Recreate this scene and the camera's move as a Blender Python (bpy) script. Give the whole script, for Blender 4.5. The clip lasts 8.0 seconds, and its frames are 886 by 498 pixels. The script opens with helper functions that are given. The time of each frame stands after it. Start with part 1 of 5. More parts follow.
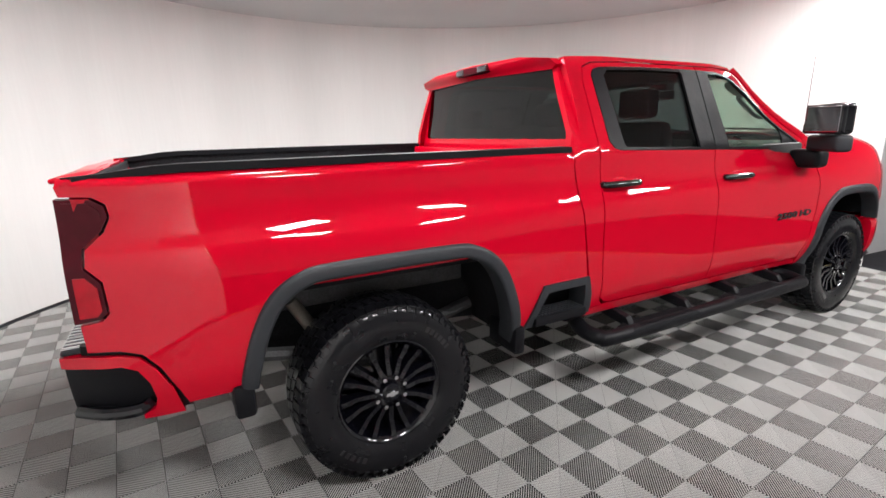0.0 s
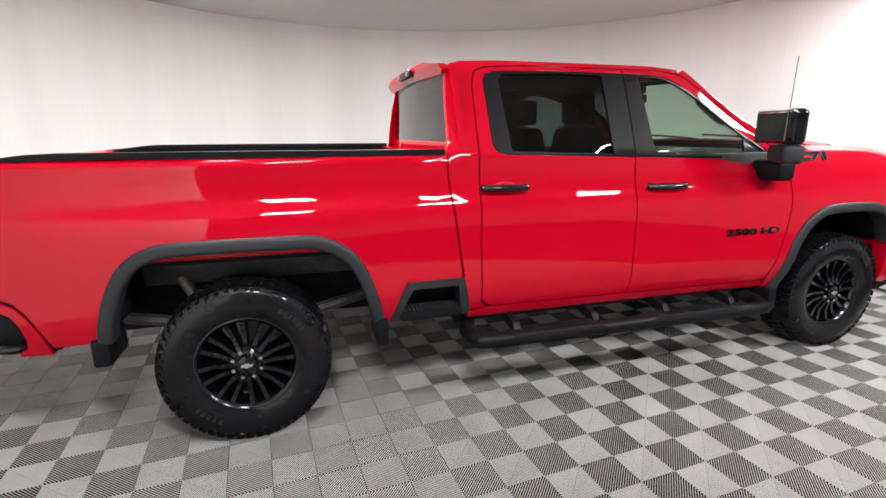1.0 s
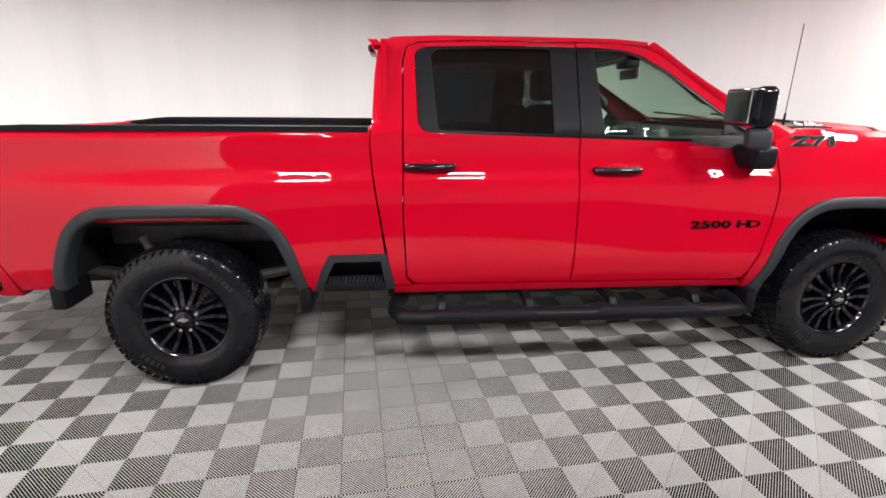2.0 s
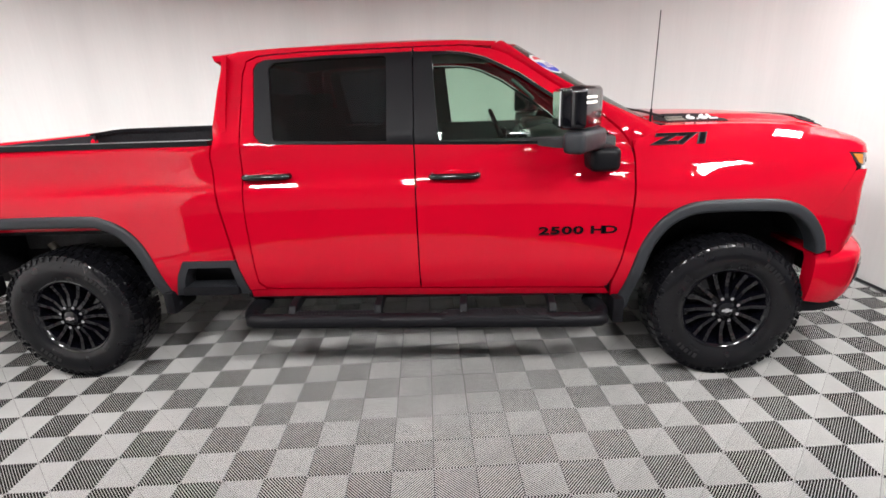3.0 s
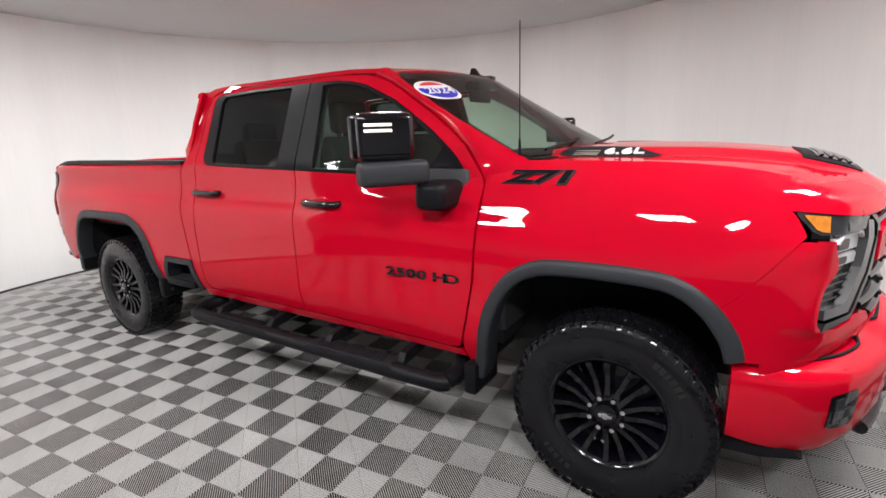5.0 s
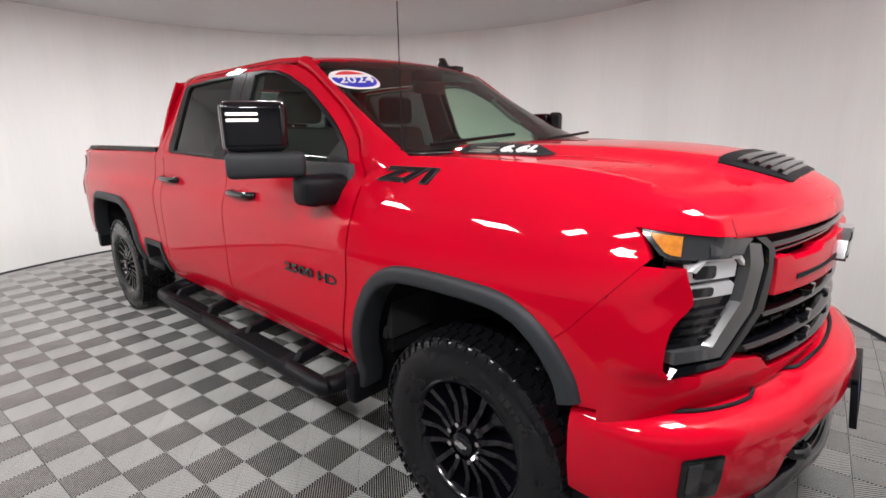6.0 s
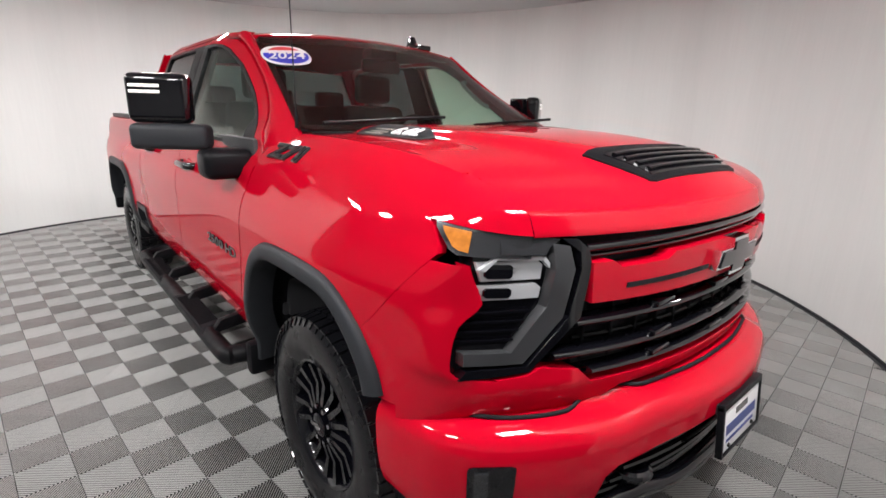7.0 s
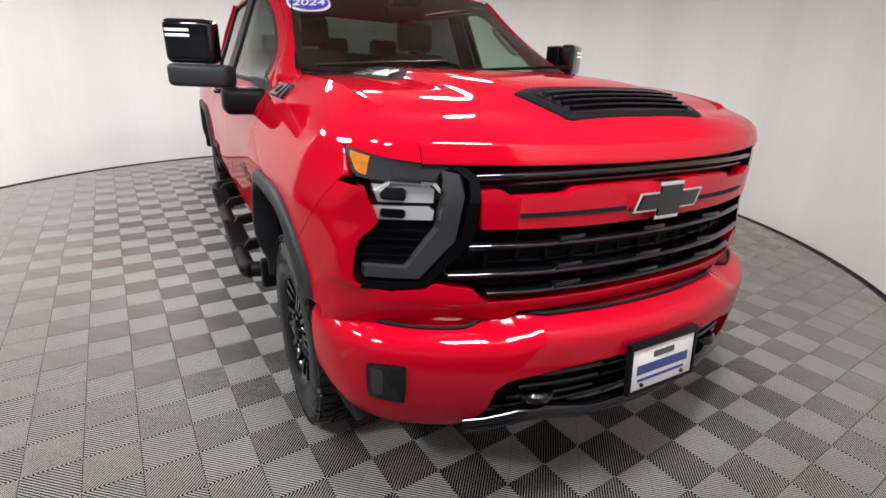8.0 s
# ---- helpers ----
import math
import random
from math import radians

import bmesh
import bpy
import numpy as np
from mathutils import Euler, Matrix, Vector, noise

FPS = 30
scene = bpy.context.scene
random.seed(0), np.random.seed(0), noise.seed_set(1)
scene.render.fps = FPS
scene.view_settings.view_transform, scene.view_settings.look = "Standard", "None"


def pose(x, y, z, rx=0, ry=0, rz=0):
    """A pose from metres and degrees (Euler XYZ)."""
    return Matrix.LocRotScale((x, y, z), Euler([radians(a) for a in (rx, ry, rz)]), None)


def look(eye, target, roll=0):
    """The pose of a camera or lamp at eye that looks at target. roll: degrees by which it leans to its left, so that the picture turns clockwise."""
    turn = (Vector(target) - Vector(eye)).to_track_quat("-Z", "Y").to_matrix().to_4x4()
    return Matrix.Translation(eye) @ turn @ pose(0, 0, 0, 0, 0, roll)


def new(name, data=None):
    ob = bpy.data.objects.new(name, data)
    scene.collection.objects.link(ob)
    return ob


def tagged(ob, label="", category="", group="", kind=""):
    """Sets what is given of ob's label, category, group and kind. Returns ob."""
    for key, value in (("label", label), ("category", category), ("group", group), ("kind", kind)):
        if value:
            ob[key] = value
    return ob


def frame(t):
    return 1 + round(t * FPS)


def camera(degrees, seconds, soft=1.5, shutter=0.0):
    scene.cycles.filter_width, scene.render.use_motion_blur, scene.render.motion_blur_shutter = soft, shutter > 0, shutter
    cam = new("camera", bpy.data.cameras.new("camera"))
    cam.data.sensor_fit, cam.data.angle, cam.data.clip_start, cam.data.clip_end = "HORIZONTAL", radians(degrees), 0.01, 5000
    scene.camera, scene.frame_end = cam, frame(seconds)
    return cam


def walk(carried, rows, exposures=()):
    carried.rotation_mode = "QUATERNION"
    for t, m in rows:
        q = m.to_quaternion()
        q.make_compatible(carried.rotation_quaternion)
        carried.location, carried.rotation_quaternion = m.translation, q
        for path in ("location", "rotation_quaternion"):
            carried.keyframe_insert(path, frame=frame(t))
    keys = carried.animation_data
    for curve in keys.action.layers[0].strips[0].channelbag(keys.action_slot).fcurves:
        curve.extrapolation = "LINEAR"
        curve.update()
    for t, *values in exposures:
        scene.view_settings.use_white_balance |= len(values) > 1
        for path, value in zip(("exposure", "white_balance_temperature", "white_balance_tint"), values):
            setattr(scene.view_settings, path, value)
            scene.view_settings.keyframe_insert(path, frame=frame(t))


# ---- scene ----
cam = camera(85, 8.0, soft=1.6)
PATH = [
    (0, (-0.719, -2.888, 1.590), (0.194, -1.174, 1.116), -1.36),
    (0.5, (-0.188, -3.197, 1.587), (0.541, -1.393, 1.122), -0.20),
    (1, (0.340, -3.468, 1.580), (0.877, -1.599, 1.114), -0.25),
    (1.2, (0.487, -3.527, 1.572), (0.956, -1.648, 1.072), 0.41),
    (2.3, (1.704, -3.673, 1.657), (1.685, -1.761, 1.069), -1.42),
    (2.5, (2.061, -3.676, 1.699), (1.930, -1.773, 1.096), -2.59),
    (3, (2.561, -3.677, 1.693), (2.439, -1.775, 1.085), -2.31),
    (3.5, (3.110, -3.557, 1.662), (2.823, -1.676, 1.047), -1.37),
    (4, (3.607, -3.414, 1.622), (3.114, -1.572, 1.019), -3.09),
    (4.2, (3.795, -3.341, 1.632), (3.160, -1.534, 1.056), -3.53),
    (5.3, (4.657, -2.694, 1.567), (3.515, -1.112, 1.129), -1.20),
    (5.5, (4.775, -2.553, 1.541), (3.575, -1.017, 1.093), -0.92),
    (6, (5.069, -2.231, 1.575), (3.761, -0.793, 1.105), -0.88),
    (6.5, (5.358, -1.977, 1.588), (3.946, -0.644, 1.106), 0.36),
    (7, (5.533, -1.690, 1.573), (4.069, -0.438, 1.037), 1.54),
    (7.5, (5.760, -1.522, 1.555), (4.209, -0.419, 0.940), 3.22),
    (8, (5.983, -1.348, 1.539), (4.345, -0.445, 0.831), 2.16),
]
walk(cam, [(t, look(eye, target, roll)) for t, eye, target, roll in PATH], [(0, 0.30), (2.5, 0.36), (4.0, 0.2), (5.5, 0.02), (8, -0.1)])

# ---- room numbers ----
CENTRE = (1.488, 0.123)      # middle of the round room
DISC_R = 4.45             # round floor
WALL_R = 4.475             # inner face of the round wall
CEIL_Z = 3.14

# ---- world and exposure ----
world = bpy.data.worlds.new("world")
scene.world = world
world.use_nodes = True
world.node_tree.nodes["Background"].inputs[0].default_value = (0.8, 0.85, 0.9, 1)
world.node_tree.nodes["Background"].inputs[1].default_value = 0.02
scene.view_settings.exposure = 0.0

# ---- materials ----
def material(name, colour, rough=0.5, metal=0.0, coat=0.0, shine=0.5, coat_rough=0.03, grain=0.0, grain_scale=200.0, bump=0.0, spread=0.0, spread_scale=6.0, rough_spread=0.0, drawn=1.0):
    """A painted, moulded or woven surface: base colour with fine grain, broad variation, uneven gloss and relief."""
    m = bpy.data.materials.new(name)
    m.use_nodes = True
    nt = m.node_tree
    b = nt.nodes["Principled BSDF"]
    b.inputs["Base Color"].default_value = (*colour, 1)
    b.inputs["Roughness"].default_value = rough
    b.inputs["Metallic"].default_value = metal
    b.inputs["Coat Weight"].default_value = coat
    b.inputs["Specular IOR Level"].default_value = shine
    b.inputs["Coat Roughness"].default_value = coat_rough
    co = nt.nodes.new("ShaderNodeTexCoord")

    def noise_node(scale, detail=4):
        n = nt.nodes.new("ShaderNodeTexNoise")
        n.inputs["Scale"].default_value = scale
        n.inputs["Detail"].default_value = detail
        stretch = nt.nodes.new("ShaderNodeMapping")
        stretch.inputs["Scale"].default_value = (1, 1, drawn)
        nt.links.new(co.outputs["Object"], stretch.inputs["Vector"])
        nt.links.new(stretch.outputs["Vector"], n.inputs["Vector"])
        return n.outputs["Fac"]

    def span(fac, lo, hi):
        r = nt.nodes.new("ShaderNodeMapRange")
        r.inputs["From Min"].default_value, r.inputs["From Max"].default_value = 0.25, 0.75
        r.inputs["To Min"].default_value, r.inputs["To Max"].default_value = lo, hi
        nt.links.new(fac, r.inputs["Value"])
        return r.outputs["Result"]

    if grain or spread:
        value = nt.nodes.new("ShaderNodeMath")
        value.operation = "MULTIPLY"
        nt.links.new(span(noise_node(grain_scale), 1 - grain, 1 + grain), value.inputs[0])
        nt.links.new(span(noise_node(spread_scale, 3), 1 - spread, 1 + spread), value.inputs[1])
        hsv = nt.nodes.new("ShaderNodeHueSaturation")
        hsv.inputs["Color"].default_value = (*colour, 1)
        nt.links.new(value.outputs[0], hsv.inputs["Value"])
        nt.links.new(hsv.outputs["Color"], b.inputs["Base Color"])
    if rough_spread:
        nt.links.new(span(noise_node(spread_scale * 2.3, 5), rough - rough_spread, rough + rough_spread), b.inputs["Roughness"])
    if bump:
        bp = nt.nodes.new("ShaderNodeBump")
        bp.inputs["Strength"].default_value = 1.0
        bp.inputs["Distance"].default_value = bump
        nt.links.new(noise_node(grain_scale), bp.inputs["Height"])
        nt.links.new(bp.outputs["Normal"], b.inputs["Normal"])
    return m


def glass(name, tint, gloss=1.0):
    """Tinted pane: sees through with its tint, and mirrors more at a slant."""
    m = bpy.data.materials.new(name)
    m.use_nodes = True
    nt = m.node_tree
    nt.nodes.remove(nt.nodes["Principled BSDF"])
    out = nt.nodes["Material Output"]
    tr = nt.nodes.new("ShaderNodeBsdfTransparent")
    tr.inputs["Color"].default_value = (*tint, 1)
    gl = nt.nodes.new("ShaderNodeBsdfGlossy")
    gl.inputs["Roughness"].default_value = 0.02
    gl.inputs["Color"].default_value = (gloss, gloss, gloss, 1)
    lw = nt.nodes.new("ShaderNodeLayerWeight")
    lw.inputs["Blend"].default_value = 0.5
    slant = nt.nodes.new("ShaderNodeMath")
    slant.operation = "POWER"
    slant.inputs[1].default_value = 5.0
    nt.links.new(lw.outputs["Facing"], slant.inputs[0])
    fr = nt.nodes.new("ShaderNodeMath")
    fr.operation = "MULTIPLY_ADD"
    fr.inputs[1].default_value, fr.inputs[2].default_value = 0.93, 0.035
    nt.links.new(slant.outputs[0], fr.inputs[0])
    mix = nt.nodes.new("ShaderNodeMixShader")
    nt.links.new(fr.outputs[0], mix.inputs[0])
    nt.links.new(tr.outputs[0], mix.inputs[1])
    nt.links.new(gl.outputs[0], mix.inputs[2])
    nt.links.new(mix.outputs[0], out.inputs["Surface"])
    return m


def glow(name, colour, power):
    m = bpy.data.materials.new(name)
    m.use_nodes = True
    b = m.node_tree.nodes["Principled BSDF"]
    b.inputs["Base Color"].default_value = (*colour, 1)
    b.inputs["Emission Color"].default_value = (*colour, 1)
    b.inputs["Emission Strength"].default_value = power
    return m


RED = material("red_paint", (0.46, 0.0012, 0.0145), 0.45, shine=0.0, coat=0.75, coat_rough=0.015, spread=0.03, spread_scale=2.0, grain=0.02, grain_scale=900)
TRIM = material("grey_black_moulding", (0.022, 0.024, 0.028), 0.5, shine=0.3, grain=0.2, grain_scale=500, bump=0.0006, rough_spread=0.06)
PLASTIC = material("black_plastic", (0.006, 0.006, 0.0075), 0.42, shine=0.14, grain=0.25, grain_scale=400, bump=0.0006, rough_spread=0.08)
MATT = material("matt_step_rubber", (0.012, 0.012, 0.014), 0.75, shine=0.15, grain=0.25, grain_scale=300, bump=0.0006)
PIANO = material("gloss_black", (0.003, 0.003, 0.0045), 0.15, shine=0.2, coat=0.7, coat_rough=0.02, spread=0.1)
DARK = material("underbody_black", (0.012, 0.012, 0.014), 0.75, shine=0.15, grain=0.4, grain_scale=60, bump=0.002, spread=0.3)
FRAME = material("chassis_grey", (0.07, 0.07, 0.073), 0.6, metal=0.3, grain=0.3, grain_scale=90, spread=0.4, bump=0.001)
RUST = material("bare_steel", (0.30, 0.28, 0.24), 0.5, metal=0.6, spread=0.35, grain=0.2)
RUBBER = material("tyre_rubber", (0.005, 0.005, 0.0065), 0.32, shine=0.12, coat=0.55, coat_rough=0.08, grain=0.25, grain_scale=150, bump=0.0006, spread=0.25, rough_spread=0.12)
LETTER = material("worn_grey_letter", (0.007, 0.007, 0.008), 0.5, spread=0.3, spread_scale=30)
RIM = material("rim_gloss_black", (0.0025, 0.0025, 0.0045), 0.2, shine=0.2, coat=0.75, coat_rough=0.03, spread=0.2)
CHROME = material("bright_metal", (0.82, 0.82, 0.84), 0.12, metal=1.0, rough_spread=0.04)
REFLECTOR = material("lamp_reflector", (0.58, 0.59, 0.61), 0.28, metal=0.35, shine=0.6, coat=0.6)
SATIN = material("satin_grey_lens", (0.042, 0.043, 0.046), 0.25, metal=0.1, coat=1.0, spread=0.1)
SMOKE = material("smoked_lens", (0.022, 0.023, 0.026), 0.25, coat=0.8, spread=0.15)
AMBER = material("amber_lens", (0.50, 0.17, 0.02), 0.2, coat=1.0, spread=0.2, spread_scale=60)
TAIL = material("red_lens", (0.34, 0.003, 0.012), 0.3, shine=0.1, coat=0.3, spread=0.2, spread_scale=20)
TAIL_DARK = material("smoked_red_lens", (0.05, 0.002, 0.006), 0.3, shine=0.05, coat=0.18, spread=0.2, spread_scale=20)
PANE_FRONT = glass("green_tinted_pane", (0.80, 0.90, 0.84))
PANE_SCREEN = glass("windscreen_pane", (0.78, 0.85, 0.80), 0.6)
PANE_REAR = glass("privacy_pane", (0.30, 0.33, 0.34))
CLOTH = material("dark_seat_cloth", (0.022, 0.022, 0.025), 0.85, grain=0.35, grain_scale=300, bump=0.001, spread=0.2)
CABIN = material("cabin_plastic", (0.030, 0.030, 0.033), 0.6, grain=0.2, grain_scale=400, bump=0.0005)
LINER = material("headliner_grey", (0.22, 0.22, 0.22), 0.9, grain=0.15, grain_scale=300)
WHITE = material("white_print", (0.80, 0.80, 0.80), 0.4, spread=0.03)
BLUE = material("blue_print", (0.02, 0.03, 0.45), 0.4, spread=0.05)
RED_PRINT = material("red_print", (0.60, 0.03, 0.04), 0.4, spread=0.05)
NAVY = material("navy_print", (0.04, 0.06, 0.22), 0.4, spread=0.05)
WALL = material("white_wall_cloth", (0.85, 0.85, 0.835), 0.85, shine=0.1, grain=0.015, grain_scale=40, spread=0.05, spread_scale=1.6, bump=0.0006, drawn=0.06)
CEIL = material("ceiling_white", (0.66, 0.66, 0.66), 0.9, grain=0.02, grain_scale=90, spread=0.03, spread_scale=1.0)
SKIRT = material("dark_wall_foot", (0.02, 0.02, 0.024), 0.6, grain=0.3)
HALL = material("hall_grey_paint", (0.34, 0.34, 0.34), 0.8, grain=0.03, grain_scale=60, spread=0.08, spread_scale=1.2)
YELLOW = material("yellow_edge", (0.55, 0.40, 0.06), 0.5, spread=0.2)
TILE = material("grey_floor_tile", (0.53, 0.525, 0.51), 0.5, shine=0.3, grain=0.06, grain_scale=160, spread=0.09, spread_scale=2.5, rough_spread=0.08)
# Near-black that paints in the shade between and below the ribs.
GROOVE = material("shaded_tile_groove", (0.014, 0.013, 0.013), 0.9, shine=0.05, grain=0.2, spread=0.2)
LAMP = glow("lamp_panel", (1.0, 0.985, 0.985), 121.0)
LED = glow("mirror_led", (1.0, 0.98, 0.92), 0.6)

# ---- helpers ----
def mesh_object(name, verts, faces, mat, parent=None, label="", smooth=False, angle=35, normals=None):
    me = bpy.data.meshes.new(name)
    me.from_pydata([tuple(v) for v in verts], [], faces)
    me.materials.append(mat)
    if smooth:
        me.polygons.foreach_set("use_smooth", [True] * len(me.polygons))
        me.set_sharp_from_angle(angle=radians(angle))
    if normals is not None:
        me.normals_split_custom_set(normals)
    me.update()
    ob = new(name, me)
    if parent is not None:
        ob.parent = parent
    if label:
        tagged(ob, label)
    return ob


def part(name, bm, mat, parent, label="", smooth=True, angle=35):
    """Links a bmesh as one mesh object under a thing or a part."""
    bmesh.ops.recalc_face_normals(bm, faces=bm.faces[:])
    me = bpy.data.meshes.new(name)
    bm.to_mesh(me)
    bm.free()
    me.materials.append(mat)
    if smooth:
        me.polygons.foreach_set("use_smooth", [True] * len(me.polygons))
        me.set_sharp_from_angle(angle=radians(angle))
    ob = new(name, me)
    if parent is not None:
        ob.parent = parent
    if label:
        tagged(ob, label)
    return ob


def thing(name, label, category, group="", kind="", at=(0, 0, 0)):
    ob = tagged(new(name), label, category, group, kind)
    ob.empty_display_size = 0.1
    ob.location = at
    return ob


def plate(name, outline, surface, mat, parent, depth=0.03, step=0.07, label=""):
    """A panel with thickness: a flat outline (u, v) laid on a curved surface(u, v, inward) with its true normals."""
    bm = bmesh.new()
    f = bm.faces.new([bm.verts.new((u, v, 0)) for u, v in outline])
    f.normal_update()
    bmesh.ops.triangulate(bm, faces=[f])
    for axis in (0, 1):
        vals = [p[axis] for p in outline]
        lo, hi = min(vals), max(vals)
        n = int((hi - lo) / step)
        for k in range(1, n + 1):
            c = lo + (hi - lo) * k / (n + 1)
            co, no = ((c, 0, 0), (1, 0, 0)) if axis == 0 else ((0, c, 0), (0, 1, 0))
            bmesh.ops.bisect_plane(bm, geom=bm.verts[:] + bm.edges[:] + bm.faces[:], plane_co=co, plane_no=no, dist=1e-5)
    bmesh.ops.remove_doubles(bm, verts=bm.verts[:], dist=1e-5)
    bm.verts.index_update()
    uv = [(v.co.x, v.co.y) for v in bm.verts]
    tris = [[v.index for v in f.verts] for f in bm.faces]
    rim = [tuple(v.index for v in e.verts) for e in bm.edges if len(e.link_faces) == 1]
    bm.free()
    front = [Vector(surface(u, v, 0.0)) for u, v in uv]
    back = [Vector(surface(u, v, depth)) for u, v in uv]
    e = 0.003
    true = []
    for (u, v), p, q in zip(uv, front, back):
        du = Vector(surface(u + e, v, 0.0)) - Vector(surface(u - e, v, 0.0))
        dv = Vector(surface(u, v + e, 0.0)) - Vector(surface(u, v - e, 0.0))
        n = du.cross(dv).normalized()
        true.append(n if n.dot(p - q) > 0 else -n)
    n0 = len(uv)
    faces, kinds = [], []
    for t in tris:
        a, b, c = (front[i] for i in t[:3])
        face = list(t) if (b - a).cross(c - a).dot(true[t[0]]) > 0 else list(reversed(t))
        faces.append(face)
        kinds.append(1)
        faces.append([i + n0 for i in reversed(face)])
        kinds.append(0)
    directed = set()
    for face, k in zip(faces, kinds):
        if k:
            directed.update(zip(face, face[1:] + face[:1]))
    for a, b in rim:
        if (a, b) not in directed:
            a, b = b, a
        faces.append([b, a, a + n0, b + n0])
        kinds.append(0)
    verts = front + back
    normals = []
    for face, k in zip(faces, kinds):
        if k:
            normals += [tuple(true[i]) for i in face]
        else:
            p = [verts[i] for i in face]
            n = (p[1] - p[0]).cross(p[2] - p[0])
            n = n.normalized() if n.length > 1e-12 else Vector((0, 0, 1))
            normals += [tuple(n)] * len(face)
    me = bpy.data.meshes.new(name)
    me.from_pydata([tuple(v) for v in verts], [], faces)
    me.materials.append(mat)
    me.polygons.foreach_set("use_smooth", [True] * len(me.polygons))
    me.normals_split_custom_set(normals)
    ob = new(name, me)
    if parent is not None:
        ob.parent = parent
    if label:
        tagged(ob, label)
    return ob


def smooth_path(points, steps=6):
    """A rounded line through the points."""
    out = []
    p = [Vector(q) for q in points]
    for i in range(len(p) - 1):
        a, b, c, d = p[max(i - 1, 0)], p[i], p[i + 1], p[min(i + 2, len(p) - 1)]
        for k in range(steps):
            t = k / steps
            out.append(0.5 * ((2 * b) + (c - a) * t + (2 * a - 5 * b + 4 * c - d) * t * t + (3 * b - a - 3 * c + d) * t ** 3))
    out.append(p[-1])
    return out


def tube_bm(points, radius, n=12, flat=1.0, bm=None):
    """A closed pipe along the points; radius a number or one a point; flat squeezes it in height."""
    bm = bm or bmesh.new()
    rings = []
    pts = [Vector(p) for p in points]
    for i, p in enumerate(pts):
        d = (pts[min(i + 1, len(pts) - 1)] - pts[max(i - 1, 0)]).normalized()
        side = d.cross(Vector((0, 0, 1)))
        side = side.normalized() if side.length > 1e-4 else Vector((1, 0, 0))
        up = side.cross(d)
        r = radius[i] if isinstance(radius, (list, tuple)) else radius
        rings.append([bm.verts.new(p + side * r * math.cos(a) + up * r * flat * math.sin(a)) for a in (2 * math.pi * k / n for k in range(n))])
    for a, b in zip(rings, rings[1:]):
        for k in range(n):
            bm.faces.new((a[k], a[(k + 1) % n], b[(k + 1) % n], b[k]))
    bm.faces.new(rings[0])
    bm.faces.new(list(reversed(rings[-1])))
    return bm


def box_bm(x0, x1, y0, y1, z0, z1, bevel=0.006, segments=2, bm=None, turn=None):
    """A box with rounded edges."""
    b = bmesh.new()
    m = Matrix.Translation(((x0 + x1) / 2, (y0 + y1) / 2, (z0 + z1) / 2))
    if turn is not None:
        m = m @ turn
    bmesh.ops.create_cube(b, size=1, matrix=Matrix.Diagonal((abs(x1 - x0), abs(y1 - y0), abs(z1 - z0), 1)))
    if bevel:
        bmesh.ops.bevel(b, geom=b.edges[:], offset=bevel, segments=segments, affect="EDGES", profile=0.5)
    bmesh.ops.transform(b, matrix=m, verts=b.verts[:])
    if bm is None:
        return b
    me = bpy.data.meshes.new("scratch")
    b.to_mesh(me)
    b.free()
    bm.from_mesh(me)
    bpy.data.meshes.remove(me)
    return bm


def prism_bm(outline, axis, a, b, bevel=0.0, bm=None):
    """An outline drawn in the plane across an axis and pulled from a to b along it. axis x: (y, z); y: (x, z); z: (x, y)."""
    q = bmesh.new()

    def at(u, v, w):
        return {"x": (w, u, v), "y": (u, w, v), "z": (u, v, w)}[axis]

    lo = [q.verts.new(at(u, v, a)) for u, v in outline]
    hi = [q.verts.new(at(u, v, b)) for u, v in outline]
    n = len(outline)
    q.faces.new(lo).normal_update()
    q.faces.new(list(reversed(hi)))
    for i in range(n):
        q.faces.new((lo[i], hi[i], hi[(i + 1) % n], lo[(i + 1) % n]))
    bmesh.ops.recalc_face_normals(q, faces=q.faces[:])
    if bevel:
        bmesh.ops.bevel(q, geom=q.edges[:], offset=bevel, segments=2, affect="EDGES", profile=0.5)
    if bm is None:
        return q
    me = bpy.data.meshes.new("scratch")
    q.to_mesh(me)
    q.free()
    bm.from_mesh(me)
    bpy.data.meshes.remove(me)
    return bm


def lathe_bm(profile, n=64, bm=None):
    """Turns a profile (radius, y) round the y axis."""
    bm = bm or bmesh.new()
    rings = [[bm.verts.new((r * math.cos(2 * math.pi * k / n), y, r * math.sin(2 * math.pi * k / n))) for k in range(n)] for r, y in profile]
    for a, b in zip(rings, rings[1:]):
        for k in range(n):
            bm.faces.new((a[k], a[(k + 1) % n], b[(k + 1) % n], b[k]))
    return bm


def lettering(name, text, size, mat, parent, place, depth=0.004, wide=1.0, label="", bold=0.0):
    """Raised writing as a mesh: place takes the flat letters (x right, y up, z out) to their spot."""
    cu = bpy.data.curves.new(name, "FONT")
    cu.body, cu.size, cu.extrude, cu.offset = text, size, depth, bold
    cu.align_x, cu.align_y = "CENTER", "CENTER"
    cu.resolution_u = 3
    src = bpy.data.objects.new(name, cu)
    me = bpy.data.meshes.new_from_object(src)
    bpy.data.objects.remove(src)
    bpy.data.curves.remove(cu)
    for v in me.vertices:
        v.co.x *= wide
    me.transform(place)
    me.materials.clear()
    me.materials.append(mat)
    ob = new(name, me)
    ob.parent = parent
    if label:
        tagged(ob, label)
    return ob


